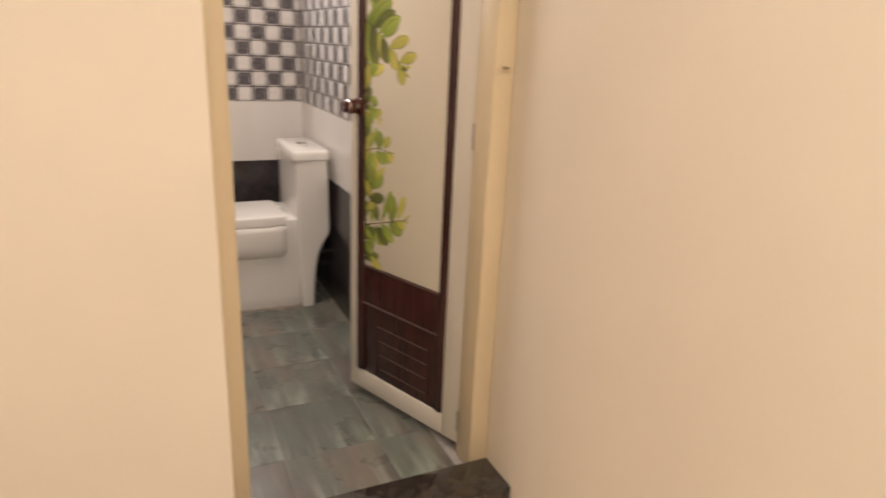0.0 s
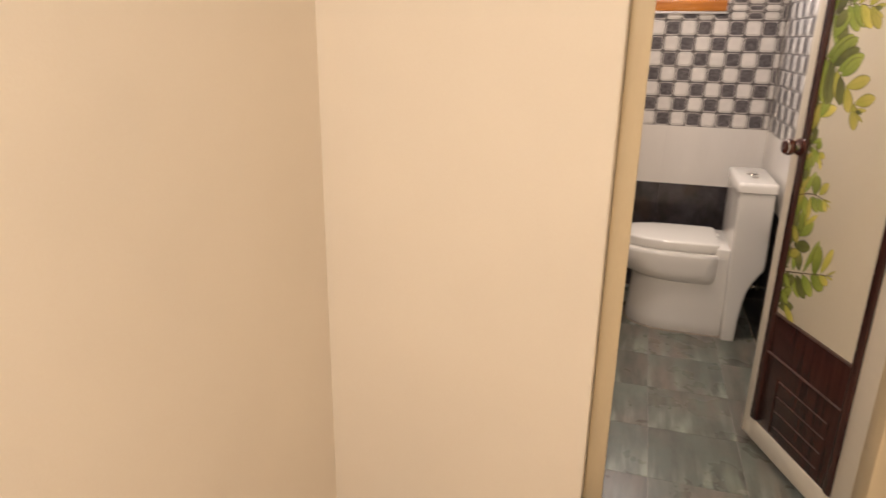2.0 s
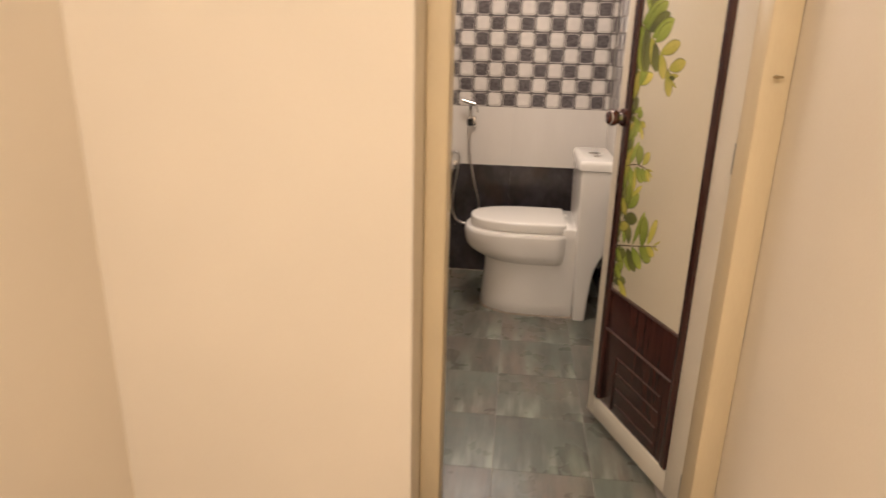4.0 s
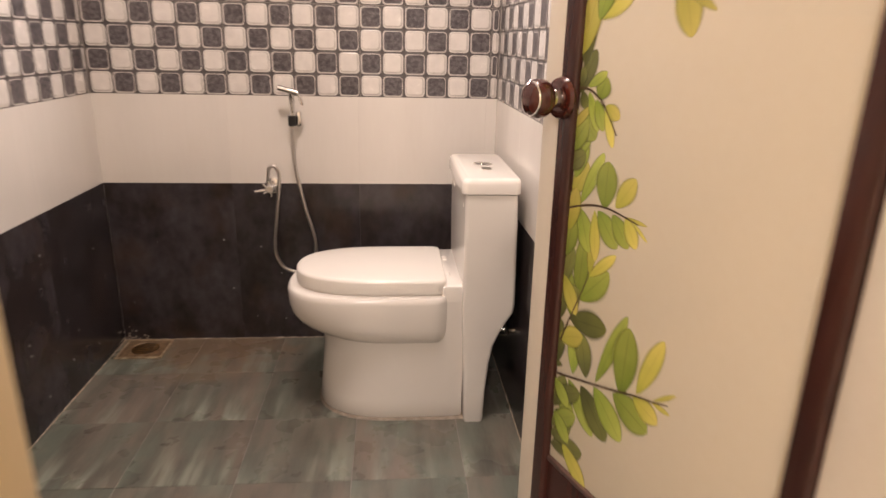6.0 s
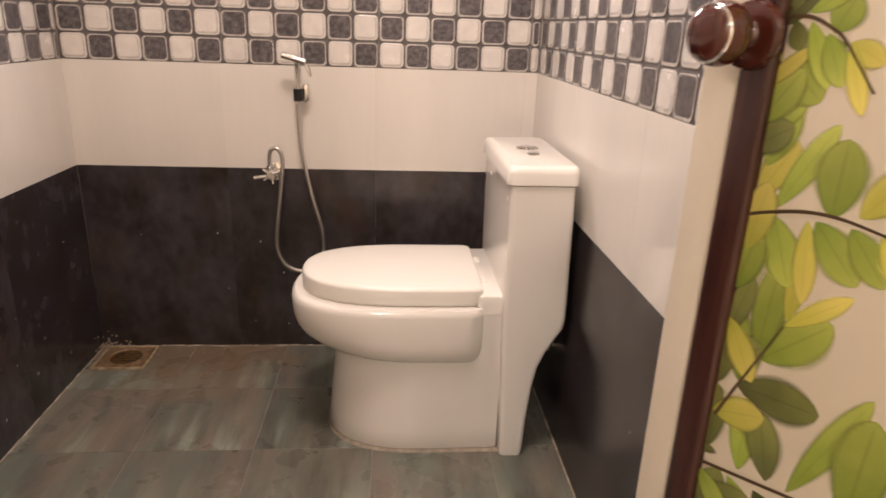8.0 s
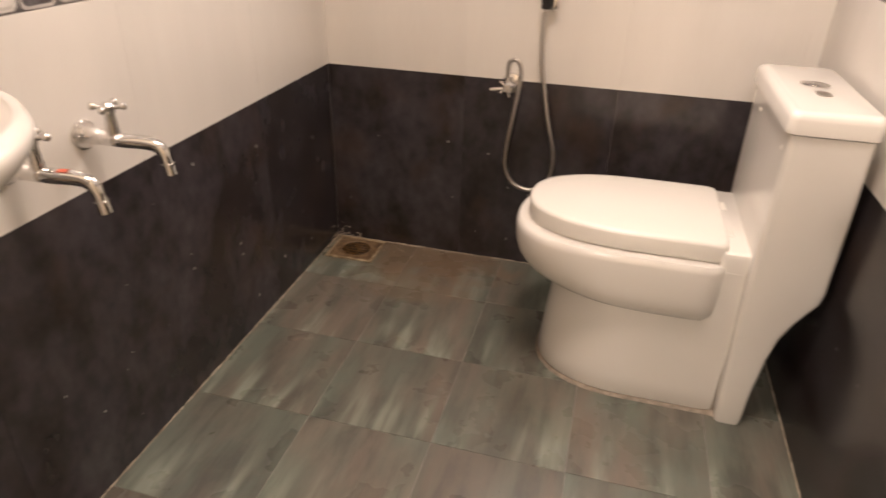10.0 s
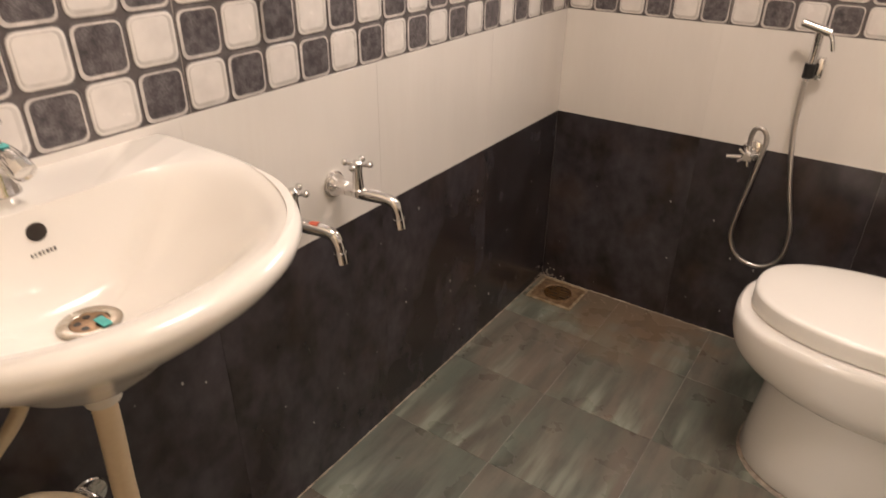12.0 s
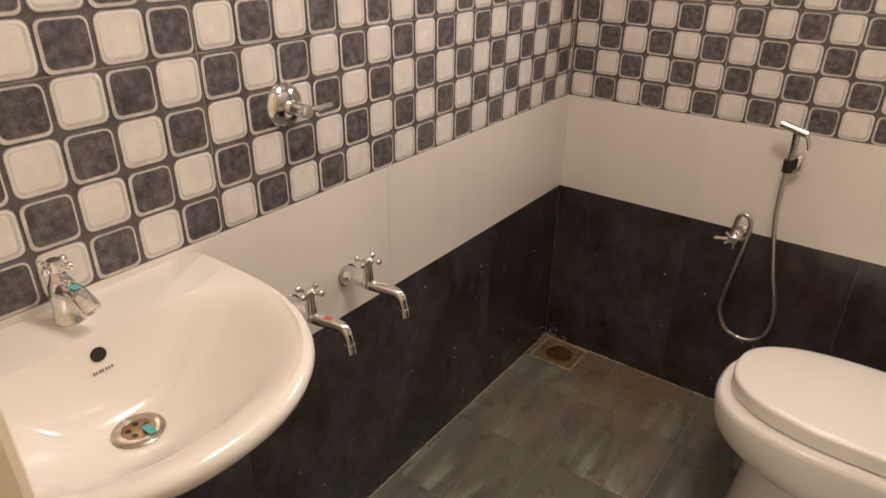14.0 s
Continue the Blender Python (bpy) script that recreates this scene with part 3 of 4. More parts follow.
KX, KZ = 0.052, 1.045
knob = door_part("knob", turned(bmesh.new(), (KX, -0.005, KZ), (0, -1, 0), ((0, 0.0265), (0.003, 0.0275), (0.008, 0.0255), (0.010, 0.020), (0.0105, 0.011), (0.024, 0.0105), (0.0245, 0.015), (0.027, 0.0205), (0.032, 0.0240), (0.038, 0.0250), (0.045, 0.0242), (0.050, 0.0215), (0.053, 0.0195), (0.056, 0.0150), (0.058, 0.007)), 36), M_KNOB, "dark mahogany round door knob")
door_part("collar", turned(bmesh.new(), (KX, -0.0155, KZ), (0, -1, 0), ((0, 0.0122), (0.0135, 0.0122)), 24), M_CHROME, "bright metal collar", knob)
door_part("trim_ring", turned(bmesh.new(), (KX, -0.0545, KZ), (0, -1, 0), ((0, 0.0222), (0.0011, 0.0226), (0.0024, 0.0216)), 36), M_CHROME, "bright metal ring", knob)
# screw hole shown as a black disc, its shade put into the colour
door_part("keyhole", turned(bmesh.new(), (KX, -0.0129, KZ - 0.0175), (0, -1, 0), ((0, 0.0030), (0.0010, 0.0028)), 12), M_BLACK, "dark screw hole", knob)
knob_in = door_part("knob", turned(bmesh.new(), (KX, 0.033, KZ), (0, 1, 0), ((0, 0.030), (0.004, 0.031), (0.010, 0.027), (0.0105, 0.012), (0.026, 0.011), (0.0265, 0.017), (0.032, 0.0255), (0.041, 0.0285), (0.050, 0.027), (0.057, 0.010)), 28), M_KNOB, "dark mahogany round door knob")
door_part("latch", box(bmesh.new(), -0.0015, 0.002, 0.005, 0.025, KZ - 0.03, KZ + 0.03), M_STEEL)

# printed sprigs: a stem and its leaves lie flat on the panel
leaf_meshes = []
X0 = B0 + 0.001
for mat in (M_LEAF, M_LEAFDARK, M_LEAFYELLOW):
    bm = bmesh.new()
    inner, lengthwise = bm.verts.layers.float.new("inner"), bm.verts.layers.float.new("along")
    side_shape = [(t, 0.5 * math.sin(math.pi * t ** 1.22) ** 0.60) for t in [i / 16 for i in range(1, 16)]]
    spine = [bm.verts.new((x, 0, 0)) for x in [0] + [t for t, w in side_shape] + [1]]
    for v in spine:
        v[inner], v[lengthwise] = 1.0, v.co.x
    for v in (spine[0], spine[-1]):
        v[inner] = 0.3
    for sgn in (1, -1):
        side = [spine[0]] + [bm.verts.new((t, 0, sgn * w)) for t, w in side_shape] + [spine[-1]]
        for v in side[1:-1]:
            v[inner], v[lengthwise] = 0.0, v.co.x + sgn * 0.12
        for i in range(len(side) - 1):
            quad = [spine[i], spine[i + 1], side[i + 1], side[i]]
            bm.faces.new([v for n, v in enumerate(quad) if v not in quad[:n]])
    me = bpy.data.meshes.new("leaf")
    bm.to_mesh(me)
    bm.free()
    me.materials.append(mat)
    leaf_meshes.append(me)
rng = random.Random(4)
layer = [0]


def put_leaf(x, z, angle, length, width, kind):
    """One leaf from its stalk at (x, z) on the door, pointing along angle."""
    c, s = math.cos(radians(angle)), math.sin(radians(angle))
    x, length = X0 + (x - X0) * 1.01, length * 1.03
    tip = x + c * length
    if tip < B0 + 0.002 and c < 0:
        length *= max(0.25, (x - B0 - 0.002) / (x - tip))
    layer[0] += 1
    ob = new("leaf", leaf_meshes[kind])
    ob.parent = door_1
    y = 0.00385 - 0.000012 * (layer[0] % 60)
    ob.matrix_basis = Matrix(((c * length, 0, -s * width * 1.30, x), (0, 1, 0, y), (s * length, 0, c * width * 1.30, z), (0, 0, 0, 1)))


def sprig(points, size, up=62, down=-58, count=5, tip_yellow=True):
    path = spline([(X0 + (x - X0) * 1.01, 0.0032, z) for x, z in points], 8)
    bm = tube(bmesh.new(), path, lambda t: 0.0016 * (1 - 0.6 * t), 6)
    for v in bm.verts:
        v.co.y = 0.0032 + (v.co.y - 0.0032) * 0.08
    door_part("stem", bm, M_STEM)
    n = len(path)
    for i in range(count):
        f = (i + 0.15) / (count - 0.35)
        p = path[min(n - 1, int(f * (n - 1)))].copy()
        p.x = X0 + (p.x - X0) / 1.01
        late = f > 0.72
        for sgn, base in ((1, up), (-1, down)):
            kind = 2 if late and tip_yellow else rng.choice((0, 0, 0, 1, 2) if f > 0.45 else (0, 0, 1, 1))
            a = base - sgn * 14 * f + rng.uniform(-9, 9)
            put_leaf(p.x + 0.004 * rng.uniform(-1, 1), p.z, a, size * rng.uniform(0.85, 1.10) * (1 - 0.42 * f), size * rng.uniform(0.30, 0.38) * (1 - 0.18 * f), kind)
    p = path[-1].copy()
    p.x = X0 + (p.x - X0) / 1.01
    put_leaf(p.x - 0.02, p.z, 6, size * 0.42, size * 0.10, 2)
    put_leaf(p.x - 0.02, p.z, -28, size * 0.45, size * 0.08, 2)
    put_leaf(p.x - 0.01, p.z, -8, size * 0.22, size * 0.10, 1)


def leafy_branch(points, leaves):
    """A stem through points and its leaves (x, z, angle, length, width, kind)."""
    bm = tube(bmesh.new(), spline([(X0 + (x - X0) * 1.01, 0.0032, z) for x, z in points], 6), lambda t: 0.0019 * (1 - 0.5 * t), 6)
    for v in bm.verts:
        v.co.y = 0.0032 + (v.co.y - 0.0032) * 0.08
    door_part("stem", bm, M_STEM)
    for leaf in leaves:
        put_leaf(*leaf)


leafy_branch(((0.070, 0.653), (0.130, 0.670), (0.191, 0.688), (0.227, 0.700), (0.258, 0.708), (0.282, 0.716)), (
    (0.110, 0.670, 93, 0.071, 0.028, 0), (0.138, 0.678, 107, 0.061, 0.034, 1), (0.157, 0.681, 68, 0.121, 0.022, 0), (0.205, 0.688, 88, 0.092, 0.043, 0),
    (0.232, 0.704, 69, 0.090, 0.025, 2), (0.260, 0.710, 37, 0.039, 0.006, 2), (0.258, 0.707, -3, 0.028, 0.007, 2), (0.076, 0.646, -52, 0.069, 0.032, 0),
    (0.079, 0.597, -35, 0.042, 0.041, 1), (0.102, 0.658, -44, 0.082, 0.031, 0), (0.129, 0.662, -42, 0.079, 0.042, 1), (0.155, 0.674, -39, 0.076, 0.039, 0),
    (0.192, 0.684, -17, 0.067, 0.044, 0), (0.227, 0.698, -17, 0.045, 0.028, 2)))
leafy_branch(((0.077, 0.709), (0.093, 0.748), (0.107, 0.781), (0.124, 0.821)), (
    (0.093, 0.749, 10, 0.075, 0.037, 1), (0.109, 0.783, 46, 0.075, 0.038, 0), (0.124, 0.821, 42, 0.063, 0.016, 2), (0.105, 0.782, 87, 0.088, 0.031, 0),
    (0.096, 0.752, 106, 0.099, 0.030, 0), (0.125, 0.824, 88, 0.066, 0.019, 2), (0.070, 0.725, 95, 0.060, 0.025, 1), (0.073, 0.665, 93, 0.044, 0.025, 1)))
leafy_branch(((0.061, 0.898), (0.091, 0.909), (0.121, 0.917), (0.148, 0.919), (0.178, 0.916), (0.203, 0.912)), (
    (0.069, 0.905, 93, 0.043, 0.033, 1), (0.094, 0.913, 62, 0.080, 0.021, 0), (0.141, 0.917, 90, 0.058, 0.039, 0), (0.161, 0.923, 53, 0.050, 0.026, 2),
    (0.060, 0.956, 32, 0.043, 0.027, 1), (0.063, 0.977, 54, 0.054, 0.031, 0), (0.060, 1.004, 41, 0.051, 0.013, 2), (0.061, 0.889, -50, 0.047, 0.023, 0),
    (0.072, 0.892, -39, 0.037, 0.025, 1), (0.095, 0.907, -65, 0.058, 0.034, 0), (0.124, 0.911, -82, 0.065, 0.020, 2), (0.130, 0.912, -43, 0.055, 0.032, 0),
    (0.157, 0.914, -46, 0.047, 0.027, 0), (0.180, 0.916, -55, 0.040, 0.021, 2), (0.179, 0.916, -3, 0.037, 0.005, 2), (0.193, 0.913, -33, 0.031, 0.005, 2)))
leafy_branch(((0.058, 1.055), (0.073, 1.059), (0.092, 1.059), (0.109, 1.052), (0.123, 1.042), (0.150, 1.009)), (
    (0.112, 1.048, 66, 0.029, 0.027, 0), (0.090, 1.062, 29, 0.038, 0.014, 0), (0.077, 1.063, 84, 0.021, 0.017, 1), (0.080, 1.056, -69, 0.022, 0.017, 1),
    (0.093, 1.056, -64, 0.051, 0.018, 0), (0.108, 1.048, -64, 0.040, 0.020, 0), (0.126, 1.042, -25, 0.029, 0.018, 2), (0.126, 1.041, -68, 0.050, 0.015, 2),
    (0.067, 1.020, 94, 0.065, 0.016, 2)))
sprig(((X0, 1.305), (0.120, 1.282), (0.165, 1.247), (0.245, 1.172)), 0.118, 36, -80, 7)
sprig(((X0, 1.427), (0.120, 1.442), (0.165, 1.445), (0.240, 1.434)), 0.118, 64, -58, 6)
sprig(((X0, 1.66), (0.120, 1.672), (0.170, 1.672), (0.245, 1.655)), 0.118, 64, -58, 6)
for x, z, a, L, W, k in ((X0, 0.535, 20, 0.075, 0.034, 1), (0.10, 0.552, -35, 0.07, 0.03, 2), (X0, 0.575, 35, 0.06, 0.03, 0), (X0, 0.60, 70, 0.06, 0.03, 1), (X0, 0.70, 92, 0.06, 0.028, 0), (X0, 0.85, 88, 0.06, 0.026, 0),
                         (X0, 1.10, 75, 0.08, 0.036, 2), (0.10, 1.14, 70, 0.07, 0.034, 0), (X0, 1.17, 84, 0.09, 0.030, 1), (X0, 1.50, 60, 0.08, 0.035, 0), (0.11, 1.54, 80, 0.08, 0.03, 2), (X0, 1.20, 40, 0.05, 0.03, 2)):
    put_leaf(x, z, a, L, W, k)
for i in range(20):
    z = 0.545 + i * 0.027 + rng.uniform(-0.008, 0.008)
    put_leaf(X0 - 0.004 + rng.uniform(0, 0.010), z, rng.choice((30, 62, 80, 95, -48)) + rng.uniform(-10, 10), rng.uniform(0.040, 0.062), rng.uniform(0.022, 0.032), rng.choice((0, 1, 1, 1, 2)))
for i in range(20):
    z = 1.08 + i * 0.034 + rng.uniform(-0.008, 0.008)
    put_leaf(X0 + 0.002 + rng.uniform(0, 0.018), z, rng.choice((25, 48, 70, 84)) + rng.uniform(-10, 10), rng.uniform(0.052, 0.085), rng.uniform(0.026, 0.040), rng.choice((0, 0, 1, 1, 2)))

# ---- toilet ----
CY = 3.62
BOWL_Y = CY - 0.008
toilet = thing("toilet", (0.93, CY, 0), "white glazed one-piece toilet with closed lid", "toilet")
bm = bmesh.new()
rows = ((0.0, 0.648, 0.176), (0.012, 0.643, 0.181), (0.06, 0.648, 0.180), (0.20, 0.661, 0.180), (0.245, 0.658, 0.182), (0.30, 0.640, 0.183), (0.39, 0.62, 0.183))
loft(bm, [level(polar(dee(xf, 1.09, hw - 0.004, CY, 2.3, 0.24, 0.015), (0.86, CY), 88), z) for z, xf, hw in rows])
body = part("body", bm, M_PORCELAIN, toilet)
bm = bmesh.new()
tank = ((0.0, 1.094, 1.150, 0.203), (0.012, 1.092, 1.152, 0.205), (0.10, 1.090, 1.155, 0.205), (0.20, 1.086, 1.164, 0.205), (0.255, 1.084, 1.174, 0.205), (0.300, 1.081, 1.192, 0.206), (0.335, 1.080, 1.212, 0.206), (0.360, 1.079, 1.228, 0.206), (0.385, 1.079, 1.231, 0.206), (0.55, 1.077, 1.228, 0.207), (0.712, 1.076, 1.223, 0.207))
loft(bm, [level(rounded(a, b, CY - h, CY + h, 0.012), z) for z, a, b, h in tank])
part("cistern", bm, M_PORCELAIN, toilet)
bm = bmesh.new()
rows = ((0.252, 0.676, 0.174), (0.260, 0.654, 0.184), (0.272, 0.626, 0.192), (0.287, 0.600, 0.197), (0.304, 0.578, 0.1995), (0.322, 0.566, 0.2005), (0.350, 0.558, 0.201), (0.385, 0.556, 0.201), (0.397, 0.559, 0.199), (0.403, 0.565, 0.194), (0.4045, 0.58, 0.18))
loft(bm, [level(polar(dee(xf, 1.046, hw - 0.010, BOWL_Y, 2.45, 0.245, 0.050), (0.86, BOWL_Y), 88), z) for z, xf, hw in rows])
part("bowl", bm, M_PORCELAIN, toilet)
bm = bmesh.new()
loft(bm, [level(rounded(1.066 + i, 1.230 - i * 0.4, CY - 0.212 + i, CY + 0.212 - i, 0.018), z) for z, i in ((0.7135, 0.004), (0.716, 0.0), (0.742, 0.0), (0.751, 0.003), (0.756, 0.009), (0.7575, 0.016))])
cistern_lid = part("cistern_lid", bm, M_PORCELAIN, toilet)
bm = turned(bmesh.new(), (1.150, CY + 0.015, 0.7575), (0, 0, 1), ((0, 0.029), (0.003, 0.029), (0.0035, 0.026), (0.0022, 0.024)), 32)
button = part("flush_button", bm, M_CHROME, cistern_lid, "round chrome flush button")
part("half_button", turned(bmesh.new(), (1.150, CY + 0.015, 0.7575), (0, 0, 1), ((0, 0.021), (0.004, 0.021), (0.005, 0.018)), 28), M_CHROME, cistern_lid)
bm = bmesh.new()
loft(bm, [level(rounded(1.150 - 0.012, 1.150 + 0.016, CY - 0.075, CY - 0.035, 0.0125), z) for z in (0.7575, 0.7592)])
part("maker_mark", bm, M_STEEL, cistern_lid)
bm = bmesh.new()
loft(bm, [level(rounded(1.020, 1.085, CY - 0.178 + i, CY + 0.178 - i, 0.010), z) for z, i in ((0.39, 0), (0.425, 0), (0.433, 0.003), (0.436, 0.008))])
part("hinge_deck", bm, M_PORCELAIN, toilet)
bm = bmesh.new()
loft(bm, [level(polar(dee(0.578 + i, 1.034 - i * 0.5, 0.168 - i, BOWL_Y, 2.4, 0.275, 0.018), (0.85, BOWL_Y), 88), z) for z, i in ((0.4045, 0.008), (0.4055, 0.006), (0.409, 0.006), (0.410, 0.010))])
part("seat", bm, M_PLASTIC, toilet)
bm = bmesh.new()
loft(bm, [level(polar(dee(0.584 + i, 1.034 - i * 0.6, 0.169 - i, BOWL_Y, 2.4, 0.275, 0.018), (0.85, BOWL_Y), 88), z) for z, i in ((0.4105, 0.004), (0.4120, 0.0005), (0.416, 0.0), (0.444, 0.0), (0.4490, 0.0018), (0.4520, 0.006), (0.4532, 0.016), (0.4540, 0.05))])
part("lid", bm, M_PLASTIC, toilet, "closed white seat lid")
for s in (-1, 1):
    part("hinge_cap", turned(bmesh.new(), (1.045, CY + s * 0.075 - 0.02, 0.428), (0, 1, 0), ((0, 0.009), (0.002, 0.011), (0.038, 0.011), (0.04, 0.009)), 16), M_PLASTIC, toilet)
part("screw_cap", turned(bmesh.new(), (1.0772, CY - 0.165, 0.675), (-1, 0, 0), ((0, 0.006), (0.003, 0.005)), 12), M_PLASTIC, toilet)
part("screw_cap", turned(bmesh.new(), (1.0772, CY + 0.10, 0.675), (-1, 0, 0), ((0, 0.006), (0.003, 0.005)), 12), M_PLASTIC, toilet)
bm = bmesh.new()
loft(bm, [level(polar(dee(0.641 - i, 1.152 + i, 0.182 + i * 1.5, CY, 2.3, 0.24, 0.015), (0.86, CY), 88), z) for z, i in ((0.0005, 0.003), (0.002, 0.002), (0.0035, -0.004))])
part("cement_seal", bm, M_DIRT, toilet, "dirty cement bead on the floor")

stop = thing("angle_valve", (XR, 3.62, 0.214), "small chrome angle valve behind the toilet", "valve")
part("flange", turned(bmesh.new(), (XR, 3.62, 0.214), (-1, 0, 0), ((0, 0.022), (0.004, 0.020), (0.007, 0.010)), 20), M_CHROME, stop)
part("body", rod(bmesh.new(), (XR - 0.004, 3.62, 0.214), (XR - 0.045, 3.62, 0.214), 0.008), M_CHROME, stop)
part("handle", rod(bmesh.new(), (XR - 0.036, 3.612, 0.214), (XR - 0.036, 3.588, 0.214), 0.008), M_CHROME, stop)

# ---- hand spray on the back wall ----
WY = YB
spray = thing("hand_spray", (0.54, WY, 0.83), "chrome health faucet hanging from a wall bracket", "hand spray")
part("bracket", box(bmesh.new(), 0.545, 0.565, WY - 0.030, WY, 0.815, 0.868, 0.005), M_CHROME, spray)
bm = bmesh.new()
turned(bm, (0.5365, WY - 0.046, 0.822), (0, 0, 1), ((0, 0.0135), (0.034, 0.0135)), 18)
part("cradle", bm, M_BLACK, spray)
path = spline([(0.5345, WY - 0.046, 0.815), (0.5370, WY - 0.047, 0.86), (0.5385, WY - 0.050, 0.90), (0.5380, WY - 0.056, 0.935)], 6)
part("handle", tube(bmesh.new(), path, lambda t: 0.0085 + 0.0025 * t, 16), M_CHROME, spray)
part("head", turned(bmesh.new(), (0.497, WY - 0.060, 0.950), (0.066, -0.004, -0.017), ((0, 0.0085), (0.001, 0.0100), (0.024, 0.0100), (0.0245, 0.0093), (0.026, 0.0093), (0.0265, 0.0100), (0.068, 0.0100), (0.069, 0.0085)), 24), M_CHROME, spray, "bright chrome spray head")
part("trigger", tube(bmesh.new(), spline([(0.562, WY - 0.058, 0.928), (0.570, WY - 0.060, 0.912), (0.575, WY - 0.060, 0.893)], 6), 0.0048, 10), M_CHROME, spray)
hose_path = spline([(0.5345, WY - 0.046, 0.818), (0.5350, WY - 0.045, 0.76), (0.541, WY - 0.045, 0.67), (0.568, WY - 0.045, 0.53), (0.598, WY - 0.045, 0.41), (0.590, WY - 0.045, 0.325), (0.545, WY - 0.047, 0.290), (0.488, WY - 0.050, 0.303), (0.458, WY - 0.052, 0.355), (0.457, WY - 0.055, 0.42), (0.470, WY - 0.058, 0.52), (0.483, WY - 0.060, 0.62), (0.484, WY - 0.062, 0.662), (0.470, WY - 0.062, 0.683), (0.452, WY - 0.060, 0.678), (0.446, WY - 0.056, 0.652), (0.446, WY - 0.052, 0.625)], 14)
part("hose", tube(bmesh.new(), hose_path, 0.0060, 12, ribs=0.035), M_CHROMEDARK, spray, "flexible braided metal hose")

spray_tap = thing("wall_valve", (0.446, WY, 0.605), "chrome two-way angle valve feeding the hand spray", "valve")
part("flange", turned(bmesh.new(), (0.452, WY, 0.602), (0, -1, 0), ((0, 0.030), (0.004, 0.028), (0.009, 0.014)), 24), M_CHROME, spray_tap)
part("body", turned(bmesh.new(), (0.450, WY - 0.006, 0.602), (0, -1, 0), ((0, 0.012), (0.030, 0.012), (0.032, 0.015), (0.060, 0.015), (0.063, 0.012)), 18), M_CHROME, spray_tap)
part("outlet", turned(bmesh.new(), (0.446, WY - 0.051, 0.604), (0, 0, 1), ((0, 0.0105), (0.014, 0.0105), (0.015, 0.009), (0.026, 0.009)), 16), M_CHROME, spray_tap)
part("handle", rod(bmesh.new(), (0.440, WY - 0.055, 0.598), (0.397, WY - 0.058, 0.592), 0.0055), M_CHROME, spray_tap)
bm = bmesh.new()
for dx, dz in ((0.028, 0.012), (-0.022, 0.018), (0.006, -0.026), (-0.020, -0.016)):
    rod(bm, (0.449, WY - 0.066, 0.603), (0.449 + dx, WY - 0.068, 0.603 + dz), 0.0042, 10)
turned(bm, (0.449, WY - 0.060, 0.603), (0, -1, 0), ((0, 0.010), (0.012, 0.009)), 16)
part("cross_handle", bm, M_CHROME, spray_tap)

# ---- wall taps ----
def wall_tap(y, group, sticker):
    t = thing("wall_tap", (XL, y, 0.708), "chrome bib tap with cross handle" + (" and red sticker" if sticker else "") + " on tiled wall", "tap", group)
    part("flange", turned(bmesh.new(), (XL, y, 0.708), (1, 0, 0), ((0, 0.027), (0.003, 0.027), (0.0035, 0.025), (0.007, 0.025), (0.0075, 0.023), (0.011, 0.022), (0.022, 0.016), (0.040, 0.0135)), 26), M_CHROME, t)
    tip = (XL + 0.143, y + 0.026)
    path = spline([(XL + 0.036, y, 0.708), (XL + 0.075, y + 0.006, 0.704), (XL + 0.112, y + 0.018, 0.700), (XL + 0.132, y + 0.023, 0.693), (XL + 0.140, y + 0.0255, 0.676), (XL + 0.143, y + 0.026, 0.650)], 8)
    part("spout", tube(bmesh.new(), path, lambda f: 0.0135 - 0.0035 * f, 16), M_CHROME, t)
    part("nozzle", turned(bmesh.new(), (tip[0] - 0.0005, tip[1], 0.664), (0.12, 0.03, -1), ((0, 0.0100), (0.001, 0.0115), (0.021, 0.0115), (0.022, 0.0085)), 18), M_CHROME, t)
    px, py = XL + 0.063, y + 0.003
    part("post", turned(bmesh.new(), (px, py, 0.700), (0, 0, 1), ((0, 0.0135), (0.012, 0.0135), (0.014, 0.0115), (0.050, 0.0085), (0.056, 0.0105), (0.066, 0.0105), (0.070, 0.007)), 20), M_CHROME, t)
    bm = bmesh.new()
    for a in (20, 110, 200, 290):
        d = Vector((math.cos(radians(a)), math.sin(radians(a)), 0.12))
        c = Vector((px, py, 0.761))
        rod(bm, c, c + d * 0.022, 0.0042, 10)
        ball(bm, c + d * 0.025, 0.0068, 12)
    part("cross_handle", bm, M_CHROME, t)
    if sticker:
        bm = bmesh.new()
        rows = [[bm.verts.new(p) for p in ring_at(Vector((XL + 0.086 + k, y + 0.009 + 0.3 * k, 0.7030 - 0.05 * k)), (1, 0.3, -0.08), 0.01215, 20)[1:8]] for k in (0, 0.010, 0.020)]
        for a, b in zip(rows, rows[1:]):
            for i in range(len(a) - 1):
                bm.faces.new((a[i], a[i + 1], b[i + 1], b[i]))
        part("sticker", bm, M_RED, t, "red printed sticker")
    return t


wall_tap(2.843, "taps beside the basin", True)
wall_tap(3.008, "taps beside the basin", False)

